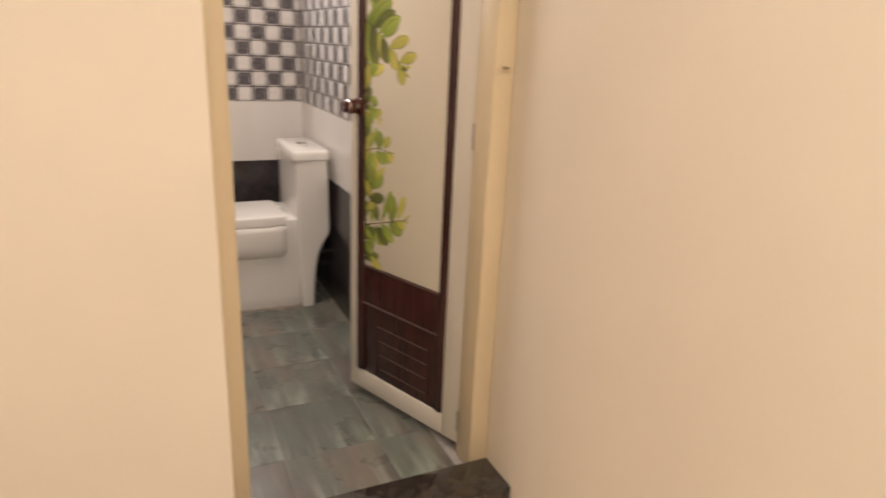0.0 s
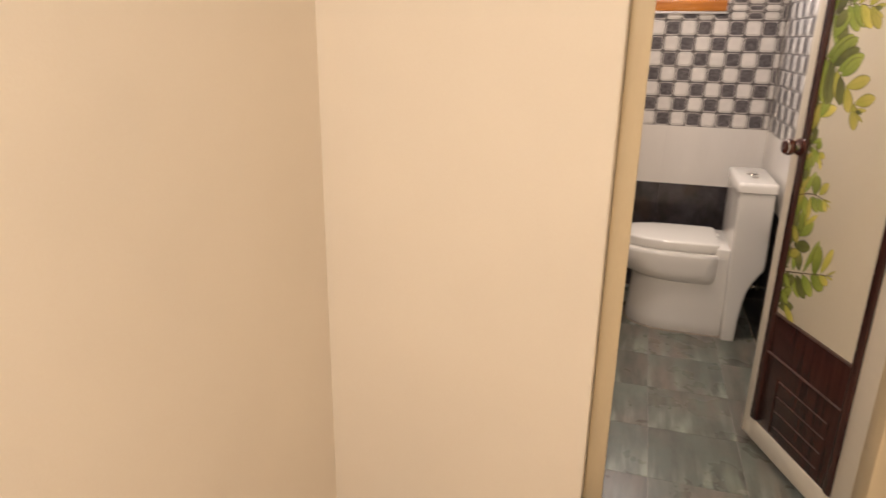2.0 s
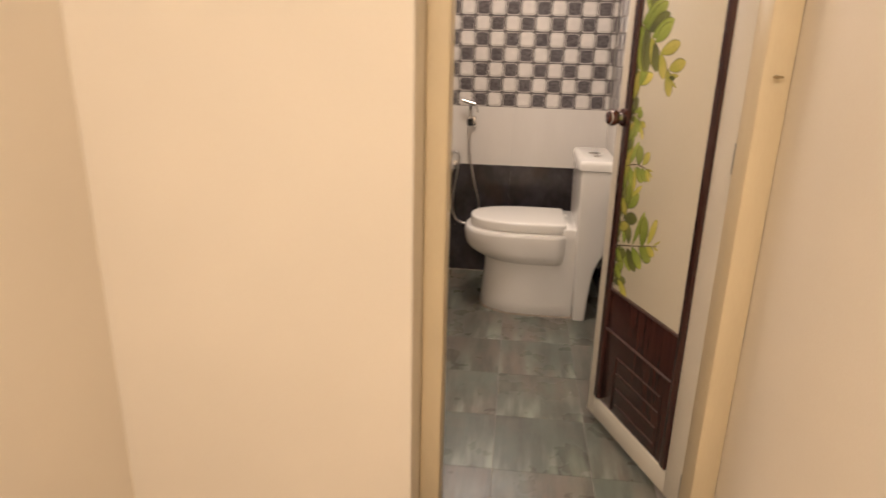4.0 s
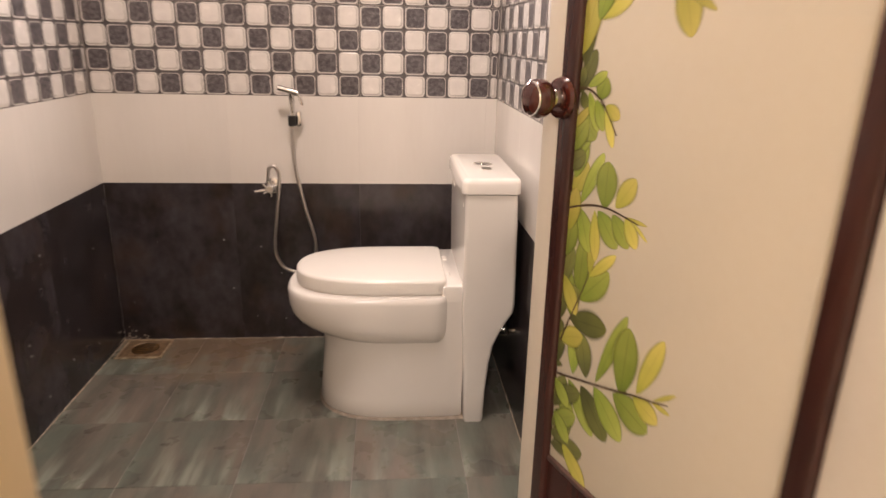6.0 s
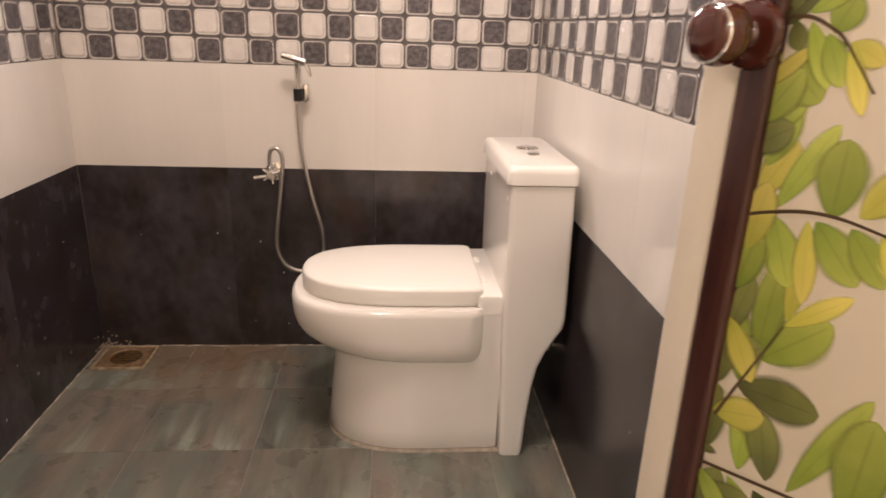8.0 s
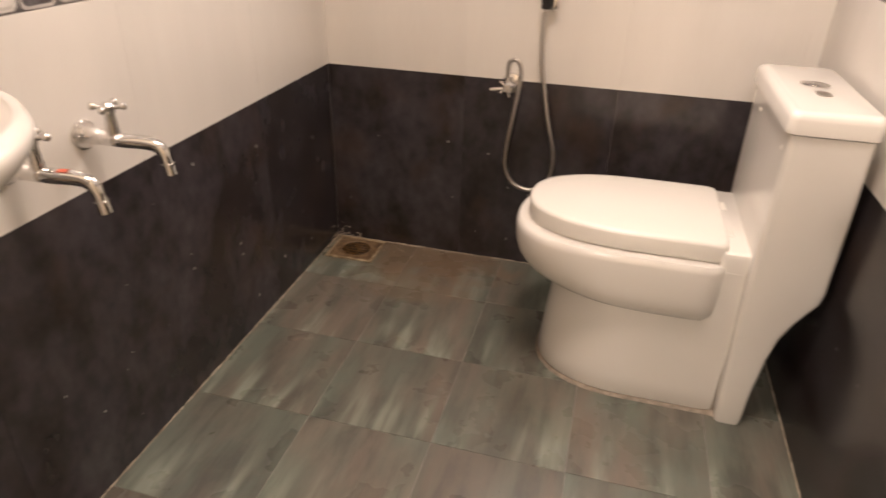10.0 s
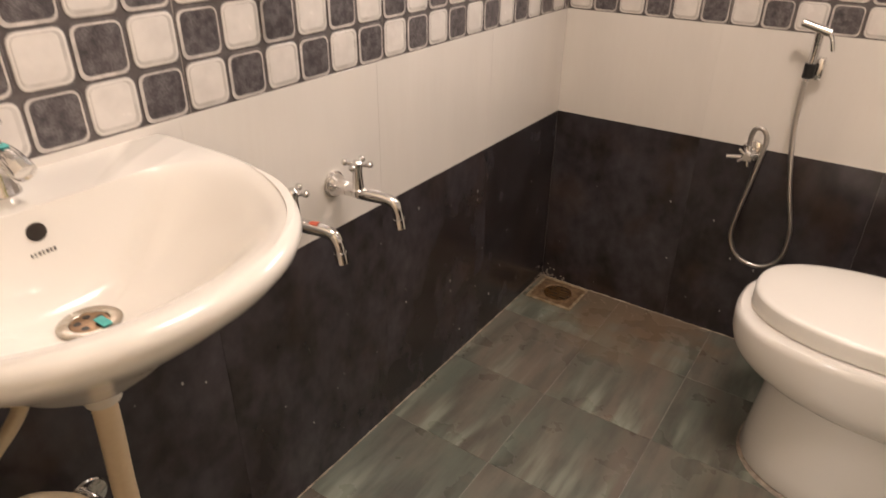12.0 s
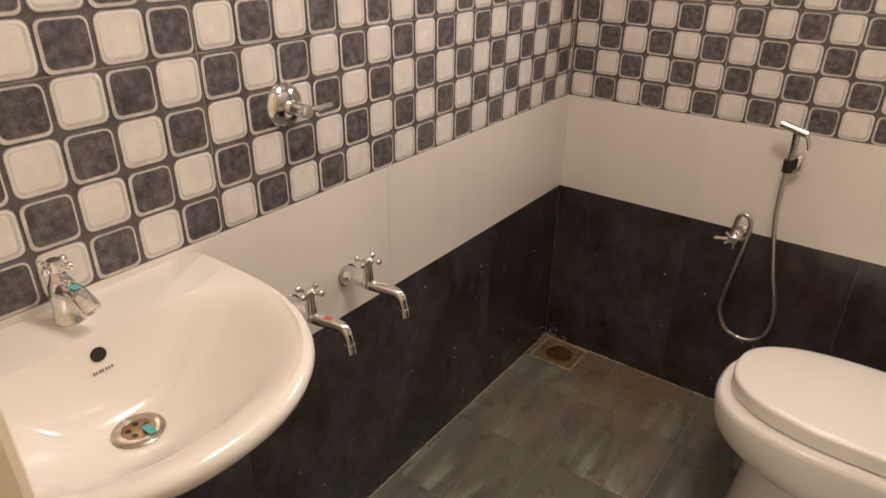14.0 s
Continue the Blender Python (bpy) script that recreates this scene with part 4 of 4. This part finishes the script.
valve = thing("diverter_valve", (XL, 2.880, 1.110), "round chrome concealed diverter valve on the checkered wall", "valve")
part("plate", turned(bmesh.new(), (XL, 2.880, 1.110), (1, 0, 0), ((0, 0.040), (0.003, 0.040), (0.010, 0.036), (0.017, 0.026), (0.020, 0.014)), 36), M_CHROME, valve)
part("spindle", turned(bmesh.new(), (XL + 0.018, 2.880, 1.108), (1, 0, 0), ((0, 0.013), (0.030, 0.012), (0.046, 0.012), (0.050, 0.009)), 20), M_CHROME, valve)
part("lever", tube(bmesh.new(), spline([(XL + 0.050, 2.880, 1.108), (XL + 0.060, 2.900, 1.108), (XL + 0.064, 2.935, 1.110)], 6), lambda t: 0.0070 - 0.002 * t, 12), M_CHROME, valve)

# ---- wash basin ----
BY, RIM = 2.428, 0.905
basin = thing("wash_basin", (XL, BY, RIM), "white porcelain wall-hung wash basin", "wash basin")
N = 96
c0 = (0.085, BY)


def basin_ring(front, half, z, reach):
    return level(polar(dee(front, XL, half, BY, 2.2, reach, 0.012), (min(c0[0], front - 0.06), BY), N), z)


rings = [basin_ring(0.070, 0.056, 0.704, 0.08), basin_ring(0.085, 0.072, 0.707, 0.10), basin_ring(0.112, 0.100, 0.730, 0.13), basin_ring(0.152, 0.138, 0.768, 0.18), basin_ring(0.202, 0.180, 0.806, 0.24), basin_ring(0.245, 0.213, 0.840, 0.28), basin_ring(0.273, 0.234, 0.864, 0.30), basin_ring(0.287, 0.243, 0.880, 0.30), basin_ring(0.291, 0.246, 0.891, 0.30), basin_ring(0.289, 0.2445, 0.899, 0.30), basin_ring(0.283, 0.240, 0.904, 0.30)]
rings.append(level(polar(dee(0.277, XL, 0.235, BY, 2.2, 0.30, 0.012), (0.046, BY), N), 0.9057))
opening = polar(dee(0.270, -0.025, 0.229, BY, 2.25, 0.22, 0.085), (0.046, BY), N)
steep = [1 + 1.2 * min(1.0, max(0.0, (0.2 - math.hypot(p[0] - 0.046, p[1] - BY)) / 0.13)) for p in opening]
for k in range(26):
    f = 1.0 - 0.91 * k / 25
    z = 0.7812 + 0.1242 * math.sin(math.pi / 2 * f ** 2.4)
    rings.append([Vector((0.046 + (1 - (1 - f) ** q) * (p[0] - 0.046), BY + (1 - (1 - f) ** q) * (p[1] - BY), z)) for p, q in zip(opening, steep)])
bm = bmesh.new()
loft(bm, rings, True, True)
part("bowl", bm, M_PORCELAIN, basin, "white glazed bowl")
DX, DZ = 0.046, 0.7842
drain_ring = part("waste_flange", turned(bmesh.new(), (DX, BY, DZ), (0, 0, 1), ((0, 0.034), (0.0012, 0.0345), (0.0030, 0.032), (0.0032, 0.024), (0.0026, 0.0215), (0.0008, 0.0205)), 36), M_FLANGE, basin, "water-stained chrome waste flange")
bm = turned(bmesh.new(), (DX, BY, DZ + 0.0010), (0, 0, 1), ((0, 0.0204), (0.0008, 0.0200)), 28)
part("strainer", bm, M_COPPERY, drain_ring, "brown-stained strainer")
# holes aren't pierced: black discs give the shade inside them
for k in range(5):
    a = 2 * math.pi * k / 5 + 0.4
    part("strainer_hole", turned(bmesh.new(), (DX + 0.0125 * math.cos(a), BY + 0.0125 * math.sin(a), DZ + 0.0018), (0, 0, 1), ((0, 0.0042), (0.0004, 0.0040)), 14), M_BLACK, drain_ring)
# no opening is cut: a near-black disc carries the hole's inner shade
part("overflow_hole", turned(bmesh.new(), (-0.0226, BY + 0.002, 0.878), (0.99, 0, 0.11), ((-0.004, 0.0106), (0.0016, 0.0106), (0.0019, 0.0098)), 24), M_HOLE, basin, "dark overflow hole")
bm = bmesh.new()
for k, w in enumerate((0.003, 0.002, 0.004, 0.0025, 0.004, 0.003, 0.0035)):
    y = BY - 0.012 + k * 0.0042
    loft(bm, [[Vector((-0.0192 + dz * 0.17 + off, y + dy, 0.8560 - dz + off * 0.2)) for dz, dy in ((0, 0), (0, w * 0.5), (0.0042, w * 0.5), (0.0042, 0))] for off in (0.0, 0.0012)])
part("maker_mark", bm, M_MARK, basin, "faint grey printed mark")
TY = BY + 0.006
basin_tap = thing("basin_tap", (-0.088, TY, RIM), "chrome pillar tap standing on the basin deck", "tap")
part("base", turned(bmesh.new(), (-0.090, TY, RIM), (0, 0, 1), ((0, 0.0205), (0.003, 0.0205), (0.005, 0.0190), (0.040, 0.0178), (0.056, 0.0170), (0.064, 0.013)), 28), M_CHROME, basin_tap)
part("spout", tube(bmesh.new(), spline([(-0.090, TY, 0.952), (-0.066, TY + 0.001, 0.958), (-0.045, TY + 0.002, 0.956), (-0.030, TY + 0.003, 0.950)], 8), lambda t: 0.0150 - 0.0025 * t, 18), M_CHROME, basin_tap)
part("nozzle", turned(bmesh.new(), (-0.034, TY + 0.003, 0.952), (0.80, 0.05, -0.60), ((0, 0.0122), (0.001, 0.0134), (0.014, 0.0134), (0.0145, 0.0110), (0.0120, 0.0095)), 22), M_CHROME, basin_tap, "short chrome nozzle")
part("neck", turned(bmesh.new(), (-0.092, TY, 0.966), (0, 0, 1), ((0, 0.014), (0.006, 0.011), (0.014, 0.010), (0.018, 0.014), (0.028, 0.014), (0.032, 0.009)), 22), M_CHROME, basin_tap)
bm = bmesh.new()
for a in (35, 125, 215, 305):
    d = Vector((math.cos(radians(a)), math.sin(radians(a)), 0.08))
    c = Vector((-0.092, TY, 0.988))
    rod(bm, c, c + d * 0.018, 0.0040, 10)
    ball(bm, c + d * 0.020, 0.0055, 10)
part("cross_handle", bm, M_CHROME, basin_tap)
bm = bmesh.new()
box(bm, DX + 0.004, DX + 0.026, BY + 0.002, BY + 0.013, DZ + 0.0036, DZ + 0.0060, 0.0012)
scrap = tagged(mesh_object("plastic_scrap", bm, M_TEAL, smooth=True), "small teal scrap of plastic in the basin waste", "scrap")
bm = box(bmesh.new(), -0.060, -0.043, TY - 0.004, TY + 0.006, 0.9700, 0.9714, 0.0005, 1)
part("tag", bm, M_TEAL, basin_tap, "teal film tag on the spout")

# plumbing under the basin
waste = thing("waste_pipe", (0.03, BY, 0.55), "cream flexible waste pipe under the basin", "pipe")
part("coupling", turned(bmesh.new(), (0.026, BY - 0.003, 0.706), (0, 0, -1), ((0, 0.024), (0.002, 0.029), (0.018, 0.029), (0.022, 0.026), (0.024, 0.0225), (0.040, 0.0215)), 28), M_PVCWHITE, waste, "off-white plastic coupling nut")
wp = spline([(0.026, BY - 0.003, 0.678), (0.022, BY - 0.005, 0.60), (0.016, BY - 0.008, 0.50), (0.012, BY - 0.008, 0.38), (0.016, BY + 0.010, 0.26), (0.020, BY + 0.045, 0.13), (-0.020, BY + 0.055, 0.055), (-0.030, BY + 0.058, 0.0)], 18)
part("hose", tube(bmesh.new(), wp, 0.0150, 18, ribs=0.035), M_PVC, waste)
feed = thing("supply_hose", (XL, BY - 0.01, 0.40), "yellowed water hose with angle valve under the basin", "hose")
part("flange", turned(bmesh.new(), (XL, 2.425, 0.385), (1, 0, 0), ((0, 0.030), (0.003, 0.028), (0.008, 0.012)), 24), M_CHROME, feed)
part("valve_body", rod(bmesh.new(), (XL + 0.004, 2.425, 0.385), (XL + 0.060, 2.425, 0.385), 0.0095), M_CHROME, feed)
part("valve_handle", rod(bmesh.new(), (XL + 0.055, 2.425, 0.385), (XL + 0.085, 2.425, 0.380), 0.013), M_CHROME, feed)
part("nut", rod(bmesh.new(), (XL + 0.044, 2.420, 0.388), (XL + 0.044, 2.405, 0.412), 0.0115), M_CHROME, feed)
part("hose", tube(bmesh.new(), spline([(XL + 0.044, 2.408, 0.408), (XL + 0.048, 2.385, 0.448), (XL + 0.050, 2.340, 0.488), (XL + 0.050, 2.290, 0.494), (XL + 0.050, 2.256, 0.512), (XL + 0.050, 2.268, 0.545), (XL + 0.048, 2.318, 0.580), (XL + 0.046, 2.368, 0.622), (XL + 0.046, 2.396, 0.680), (XL + 0.046, 2.408, 0.76)], 10), 0.0098, 14), M_PVC, feed)

# ---- floor drain ----
drain = thing("floor_drain", (-0.03, 3.946, 0), "rust-stained square floor drain in the corner", "drain")
part("plate", box(bmesh.new(), -0.114, 0.042, 3.878, 4.016, -0.001, 0.0030, 0.001), M_RUST, drain)
for lim in ((-0.118, 0.046, 3.872, 3.880), (-0.118, 0.046, 4.014, 4.022), (-0.118, -0.110, 3.8805, 4.0135), (0.038, 0.046, 3.8805, 4.0135)):
    part("border", box(bmesh.new(), *lim, -0.001, 0.0052, 0.0012), M_RIMMETAL, drain, "pale stained raised border")
part("rim", turned(bmesh.new(), (-0.034, 3.946, 0.0030), (0, 0, 1), ((0, 0.057), (0.0026, 0.056), (0.0034, 0.053), (0.0030, 0.050), (0.0006, 0.048)), 40), M_RUST, drain, "rusty round lip")
part("well", turned(bmesh.new(), (-0.034, 3.946, 0.0031), (0, 0, 1), ((0, 0.0495), (0.0006, 0.0490)), 36), M_RUSTDARK, drain, "wet dark brown well")
for k in (-2, -1, 0, 1, 2):
    w = math.sqrt(0.045 ** 2 - (0.016 * k) ** 2)
    part("grate_bar", box(bmesh.new(), -0.034 - w, -0.034 + w, 3.946 + 0.016 * k - 0.0018, 3.946 + 0.016 * k + 0.0018, 0.0036, 0.0050, 0.0005, 1), M_RUSTBAR, drain)

# ---- lamps ----
for nm, (lx, ly, lz), r in (("bathroom", BATH_LAMP, 0.20), ("hall", HALL_LAMP, 0.135)):
    top = BATH_TOP if nm == "bathroom" else HALL_TOP
    lamp = thing("ceiling_lamp", (lx, ly, top), "round white ceiling lamp, lit, in the " + nm, "lamp")
    part("housing", turned(bmesh.new(), (lx, ly, top), (0, 0, -1), ((0, r * 1.1), (0.02, r * 1.1), (0.03, r)), 36), M_PLASTIC, lamp)
    part("diffuser", turned(bmesh.new(), (lx, ly, top - 0.0305), (0, 0, -1), ((0, r * 0.96), (0.012, r * 0.9), (0.020, r * 0.6)), 36), m_lit, lamp, "glowing white diffuser")

# ---- tiles ----
AXES = {
    "left": Matrix(((0, 0, 1, XL), (1, 0, 0, 0), (0, 1, 0, 0), (0, 0, 0, 1))),
    "back": Matrix(((1, 0, 0, 0), (0, 0, -1, YB), (0, 1, 0, 0), (0, 0, 0, 1))),
    "right": Matrix(((0, 0, -1, XR), (-1, 0, 0, 0), (0, 1, 0, 0), (0, 0, 0, 1))),
    "floor": Matrix(((1, 0, 0, 0), (0, 1, 0, 0), (0, 0, 1, 0), (0, 0, 0, 1))),
}
plain_cache, cell_cache = {}, {}
GAP = 0.0005


def plain_tile(w, h, mat, chamfer=0.0005):
    key = (round(w, 4), round(h, 4), mat.name)
    if key not in plain_cache:
        a, c = (0.0001, 0.0002) if mat is M_WHITETILE else (0.0002, 0.0003) if mat is M_DARKTILE else (GAP, chamfer)
        e = 0.0007 if mat is M_FLOORTILE else a
        bm = bmesh.new()
        loft(bm, [[Vector(p) for p in ((x0, y0, n), (x1, y0, n), (x1, y1, n), (x0, y1, n))] for x0, x1, y0, y1, n in ((e, w - e, a, h - a, -0.008), (e, w - e, a, h - a, -c * 0.7), (e + c, w - e - c, a + c, h - a - c, 0.0))])
        bmesh.ops.recalc_face_normals(bm, faces=bm.faces)
        me = bpy.data.meshes.new("tile")
        bm.to_mesh(me)
        bm.free()
        me.materials.append(mat)
        plain_cache[key] = me
    return plain_cache[key]


def checker_tile(u0, u1, v0, v1, flip):
    """A relief tile of cushions: the span of cells (u0..u1, v0..v1 in cells), pale where column + row + flip is even."""
    key = (round(u0, 2), round(u1, 2), round(v0, 2), round(v1, 2), flip)
    if key in cell_cache:
        return cell_cache[key]
    bm = bmesh.new()
    w, h = (u1 - u0) * CELL, (v1 - v0) * CELL
    g = 0.0009
    loft(bm, [[Vector(p) for p in ((x0, y0, n), (x1, y0, n), (x1, y1, n), (x0, y1, n))] for x0, x1, y0, y1, n in ((g, w - g, g, h - g, -0.008), (g, w - g, g, h - g, -0.0014))])
    for i in range(math.floor(u0), math.ceil(u1)):
        for j in range(math.floor(v0), math.ceil(v1)):
            a0, a1 = max(i, u0) - u0, min(i + 1, u1) - u0
            b0, b1 = max(j, v0) - v0, min(j + 1, v1) - v0
            if (a1 - a0) < 0.14 or (b1 - b0) < 0.14:
                continue
            pale = (i + j + flip) % 2 == 0
            x0, x1, y0, y1 = a0 * CELL, a1 * CELL, b0 * CELL, b1 * CELL
            r = min(0.0140, 0.45 * (x1 - x0), 0.45 * (y1 - y0))
            if pale:
                spec = ((0.0008, -0.0012, 0), (0.0028, -0.0006, 0), (0.0044, 0.0001, 4), (0.0068, 0.0004, 3), (0.0102, 0.0007, 4), (0.0120, 0.0008, 3))
                shifts = ((0, 0), (0, 0), (0, 0), (0, 0), (-0.0017, 0.0017), (-0.0017, 0.0017))
            else:
                spec = ((0.0008, -0.0012, 0), (0.0016, -0.0002, 0), (0.0032, 0.0003, 0), (0.0070, 0.0006, 1), (0.0082, 0.0001, 0), (0.0094, 0.0003, 2))
                shifts = ((0, 0), (0, 0), (-0.0013, -0.0013), (-0.0002, -0.0002), (0, 0), (0, 0))
            rows, mats = [], []
            for k, (ins, n, mi) in enumerate(spec):
                dx, dy = shifts[k]
                xa, xb, ya, yb = x0 + ins + dx, x1 - ins + dx, y0 + ins + dy, y1 - ins + dy
                if xb - xa < 0.002 or yb - ya < 0.002:
                    break
                rr = max(0.0008, min(r * (1 - 0.10 * k), 0.45 * (xb - xa), 0.45 * (yb - ya)))
                rows.append([bm.verts.new((p[0], p[1], n)) for p in rounded(xa, xb, ya, yb, rr, 3)])
                mats.append(mi)
            for k in range(len(rows) - 1):
                for q in range(16):
                    f = bm.faces.new((rows[k][q], rows[k][(q + 1) % 16], rows[k + 1][(q + 1) % 16], rows[k + 1][q]))
                    f.material_index = mats[k + 1]
            f = bm.faces.new(rows[-1])
            f.material_index = 3 if pale else 2
    me = bpy.data.meshes.new("tile")
    bm.to_mesh(me)
    bm.free()
    for m in (M_GROOVE, M_RIM, M_GREYPAD, M_PALEPAD, M_PALERIM):
        me.materials.append(m)
    cell_cache[key] = me
    return me


def put_tile(mesh, axes, u, v, parent):
    ob = new("tile", mesh)
    ob.parent = parent
    wob = rng.uniform(-1, 1) * 0.00015
    ob.matrix_basis = AXES[axes] @ Matrix.Translation((u, v, wob)) @ Matrix.Rotation(rng.uniform(-1, 1) * 0.0006, 4, "X") @ Matrix.Rotation(rng.uniform(-1, 1) * 0.0006, 4, "Y")
    return ob


def spans(lo, hi, joints):
    cuts = [lo] + [j for j in joints if lo + 0.012 < j < hi - 0.012] + [hi]
    return list(zip(cuts, cuts[1:]))


WALLS = (
    ("left", wall_bath_left, YF, YB, [2.253, 2.703, 3.153, 3.603], 2.7255, 0),
    ("back", wall_back, XL, XR, [0.308, 0.760, 1.212], 1.2220, 0),
    ("right", wall_bath_right, -YB, -2.30, [-3.58, -3.13, -2.68], -YB + 0.018, 0),
)
for axes, parent, lo, hi, joints, phase, flip in WALLS:
    for z0, z1, mat in ((0.0, DARK_TOP, M_DARKTILE), (DARK_TOP, CHECK_Z, M_WHITETILE)):
        for a, b in spans(lo, hi, joints):
            put_tile(plain_tile(b - a, z1 - z0, mat), axes, a, z0, parent)
    tile_w, tile_h = 6 * CELL, 4 * CELL
    first = math.floor((lo - phase) / tile_w)
    cuts = [phase + k * tile_w for k in range(first, first + 8)]
    row = 0
    while CHECK_Z + row * tile_h < BATH_TOP - 0.01:
        z0, z1 = CHECK_Z + row * tile_h, min(CHECK_Z + (row + 1) * tile_h, BATH_TOP)
        for a, b in spans(lo, hi, cuts):
            rects = [(a, b, z0, z1)]
            if axes == "back":
                out = []
                for p, q, r, s in rects:
                    if q <= WIN[0] or p >= WIN[1] or s <= WIN[2] or r >= WIN[3]:
                        out.append((p, q, r, s))
                        continue
                    zl, zh = max(r, WIN[2]), min(s, WIN[3])
                    out += [(p, q, r, zl), (p, q, zh, s), (p, min(q, WIN[0]), zl, zh), (max(p, WIN[1]), q, zl, zh)]
                rects = [t for t in out if t[1] - t[0] > 0.012 and t[3] - t[2] > 0.012]
            for p, q, r, s in rects:
                me = checker_tile((p - phase) / CELL, (q - phase) / CELL, (r - CHECK_Z) / CELL, (s - CHECK_Z) / CELL, flip)
                put_tile(me, axes, p, r, parent)
        row += 1

for a, b in spans(XL, XR, [0.163, 0.463, 0.766, 1.069]):
    for c, d in spans(2.0, YB, [2.252, 2.553, 2.855, 3.157, 3.459, 3.758]):
        if c < YF:
            a2, b2 = max(a, JAMB_L + 0.002), min(b, JAMB_R - 0.002)
            c2 = c + 0.002
        else:
            a2, b2, c2 = a, b, c
        if b2 - a2 > 0.02:
            put_tile(plain_tile(b2 - a2, d - c2, M_FLOORTILE), "floor", a2, c2, bath_floor)

# cement line where walls meet the floor, and dried specks on the dark tiles
def cement_line(p0, p1, inward, seed):
    r = random.Random(seed)
    a, b, n = Vector(p0), Vector(p1), Vector(inward)
    steps = int((b - a).length / 0.012)
    rings = []
    for i in range(steps + 1):
        c = a.lerp(b, i / steps)
        w, h = r.uniform(0.0014, 0.0038), r.uniform(0.0012, 0.0042)
        rings.append([c, c + n * w, c + n * w * 0.7 + Vector((0, 0, h * 0.6)), c + Vector((0, 0, h))])
    return mesh_object("trim_cement", loft(bmesh.new(), rings), M_CEMENT, smooth=True)


M_CEMENT = material("dirty_cement_line", (0.46, 0.40, 0.32), 0.85, second=(0.22, 0.17, 0.12), scale=26, grain=0.3)
for p0, p1, inward, seed in (((XL, 2.2, 0), (XL, YB, 0), (1, 0, 0), 1), ((XL, YB, 0), (XR, YB, 0), (0, -1, 0), 2), ((XR, 2.32, 0), (XR, YB, 0), (-1, 0, 0), 3)):
    tagged(cement_line(p0, p1, inward, seed), "ragged dirty cement line between wall and floor", "trim", kind="structure")
r = random.Random(12)
bm = bmesh.new()
for i in range(60):
    size = r.uniform(0.0010, 0.0028)
    wall = r.random()
    z = r.uniform(0.01, 0.58) ** 1.0
    if wall < 0.5:
        m = Matrix.Translation((XL, r.uniform(2.5, YB), z)) @ Matrix.Diagonal((0.25, 1, r.uniform(0.7, 2.2), 1))
    elif wall < 0.8:
        m = Matrix.Translation((r.uniform(XL, 1.0), YB, z)) @ Matrix.Diagonal((1, 0.25, r.uniform(0.7, 2.2), 1))
    else:
        m = Matrix.Translation((XR, r.uniform(2.7, 3.5), z)) @ Matrix.Diagonal((0.25, 1, r.uniform(0.7, 2.5), 1))
    bmesh.ops.create_icosphere(bm, subdivisions=1, radius=size, matrix=m)
tagged(mesh_object("paint_specks", bm, M_SPECK, smooth=True), "dried pale paint specks on the charcoal tiles", "specks", kind="stuff")
bm = bmesh.new()
for i in range(70):
    x, y = r.gauss(0.05, 0.13), YB - abs(r.gauss(0, 0.05)) - 0.004
    if x < XL + 0.004 or (-0.125 < x < 0.052 and 3.868 < y < 4.024):
        continue
    bmesh.ops.create_icosphere(bm, subdivisions=1, radius=r.uniform(0.0012, 0.0032), matrix=Matrix.Translation((x, y, 0.0008)) @ Matrix.Rotation(r.random() * 3, 4, "Z") @ Matrix.Diagonal((1.5, 1, 0.5, 1)))
for i in range(46):
    z = abs(r.gauss(0, 0.018))
    if r.random() < 0.5:
        m = Matrix.Translation((XL, YB - abs(r.gauss(0, 0.030)), z + 0.001)) @ Matrix.Diagonal((0.3, 1.2, 1, 1))
    else:
        m = Matrix.Translation((XL + abs(r.gauss(0, 0.035)), YB, z + 0.001)) @ Matrix.Diagonal((1.2, 0.3, 1, 1))
    bmesh.ops.create_icosphere(bm, subdivisions=1, radius=r.uniform(0.0015, 0.0050), matrix=m)
tagged(mesh_object("dirt_crumbs", bm, M_DIRT, smooth=True), "crumbs of mortar and dirt round the floor drain", "dirt", kind="stuff")
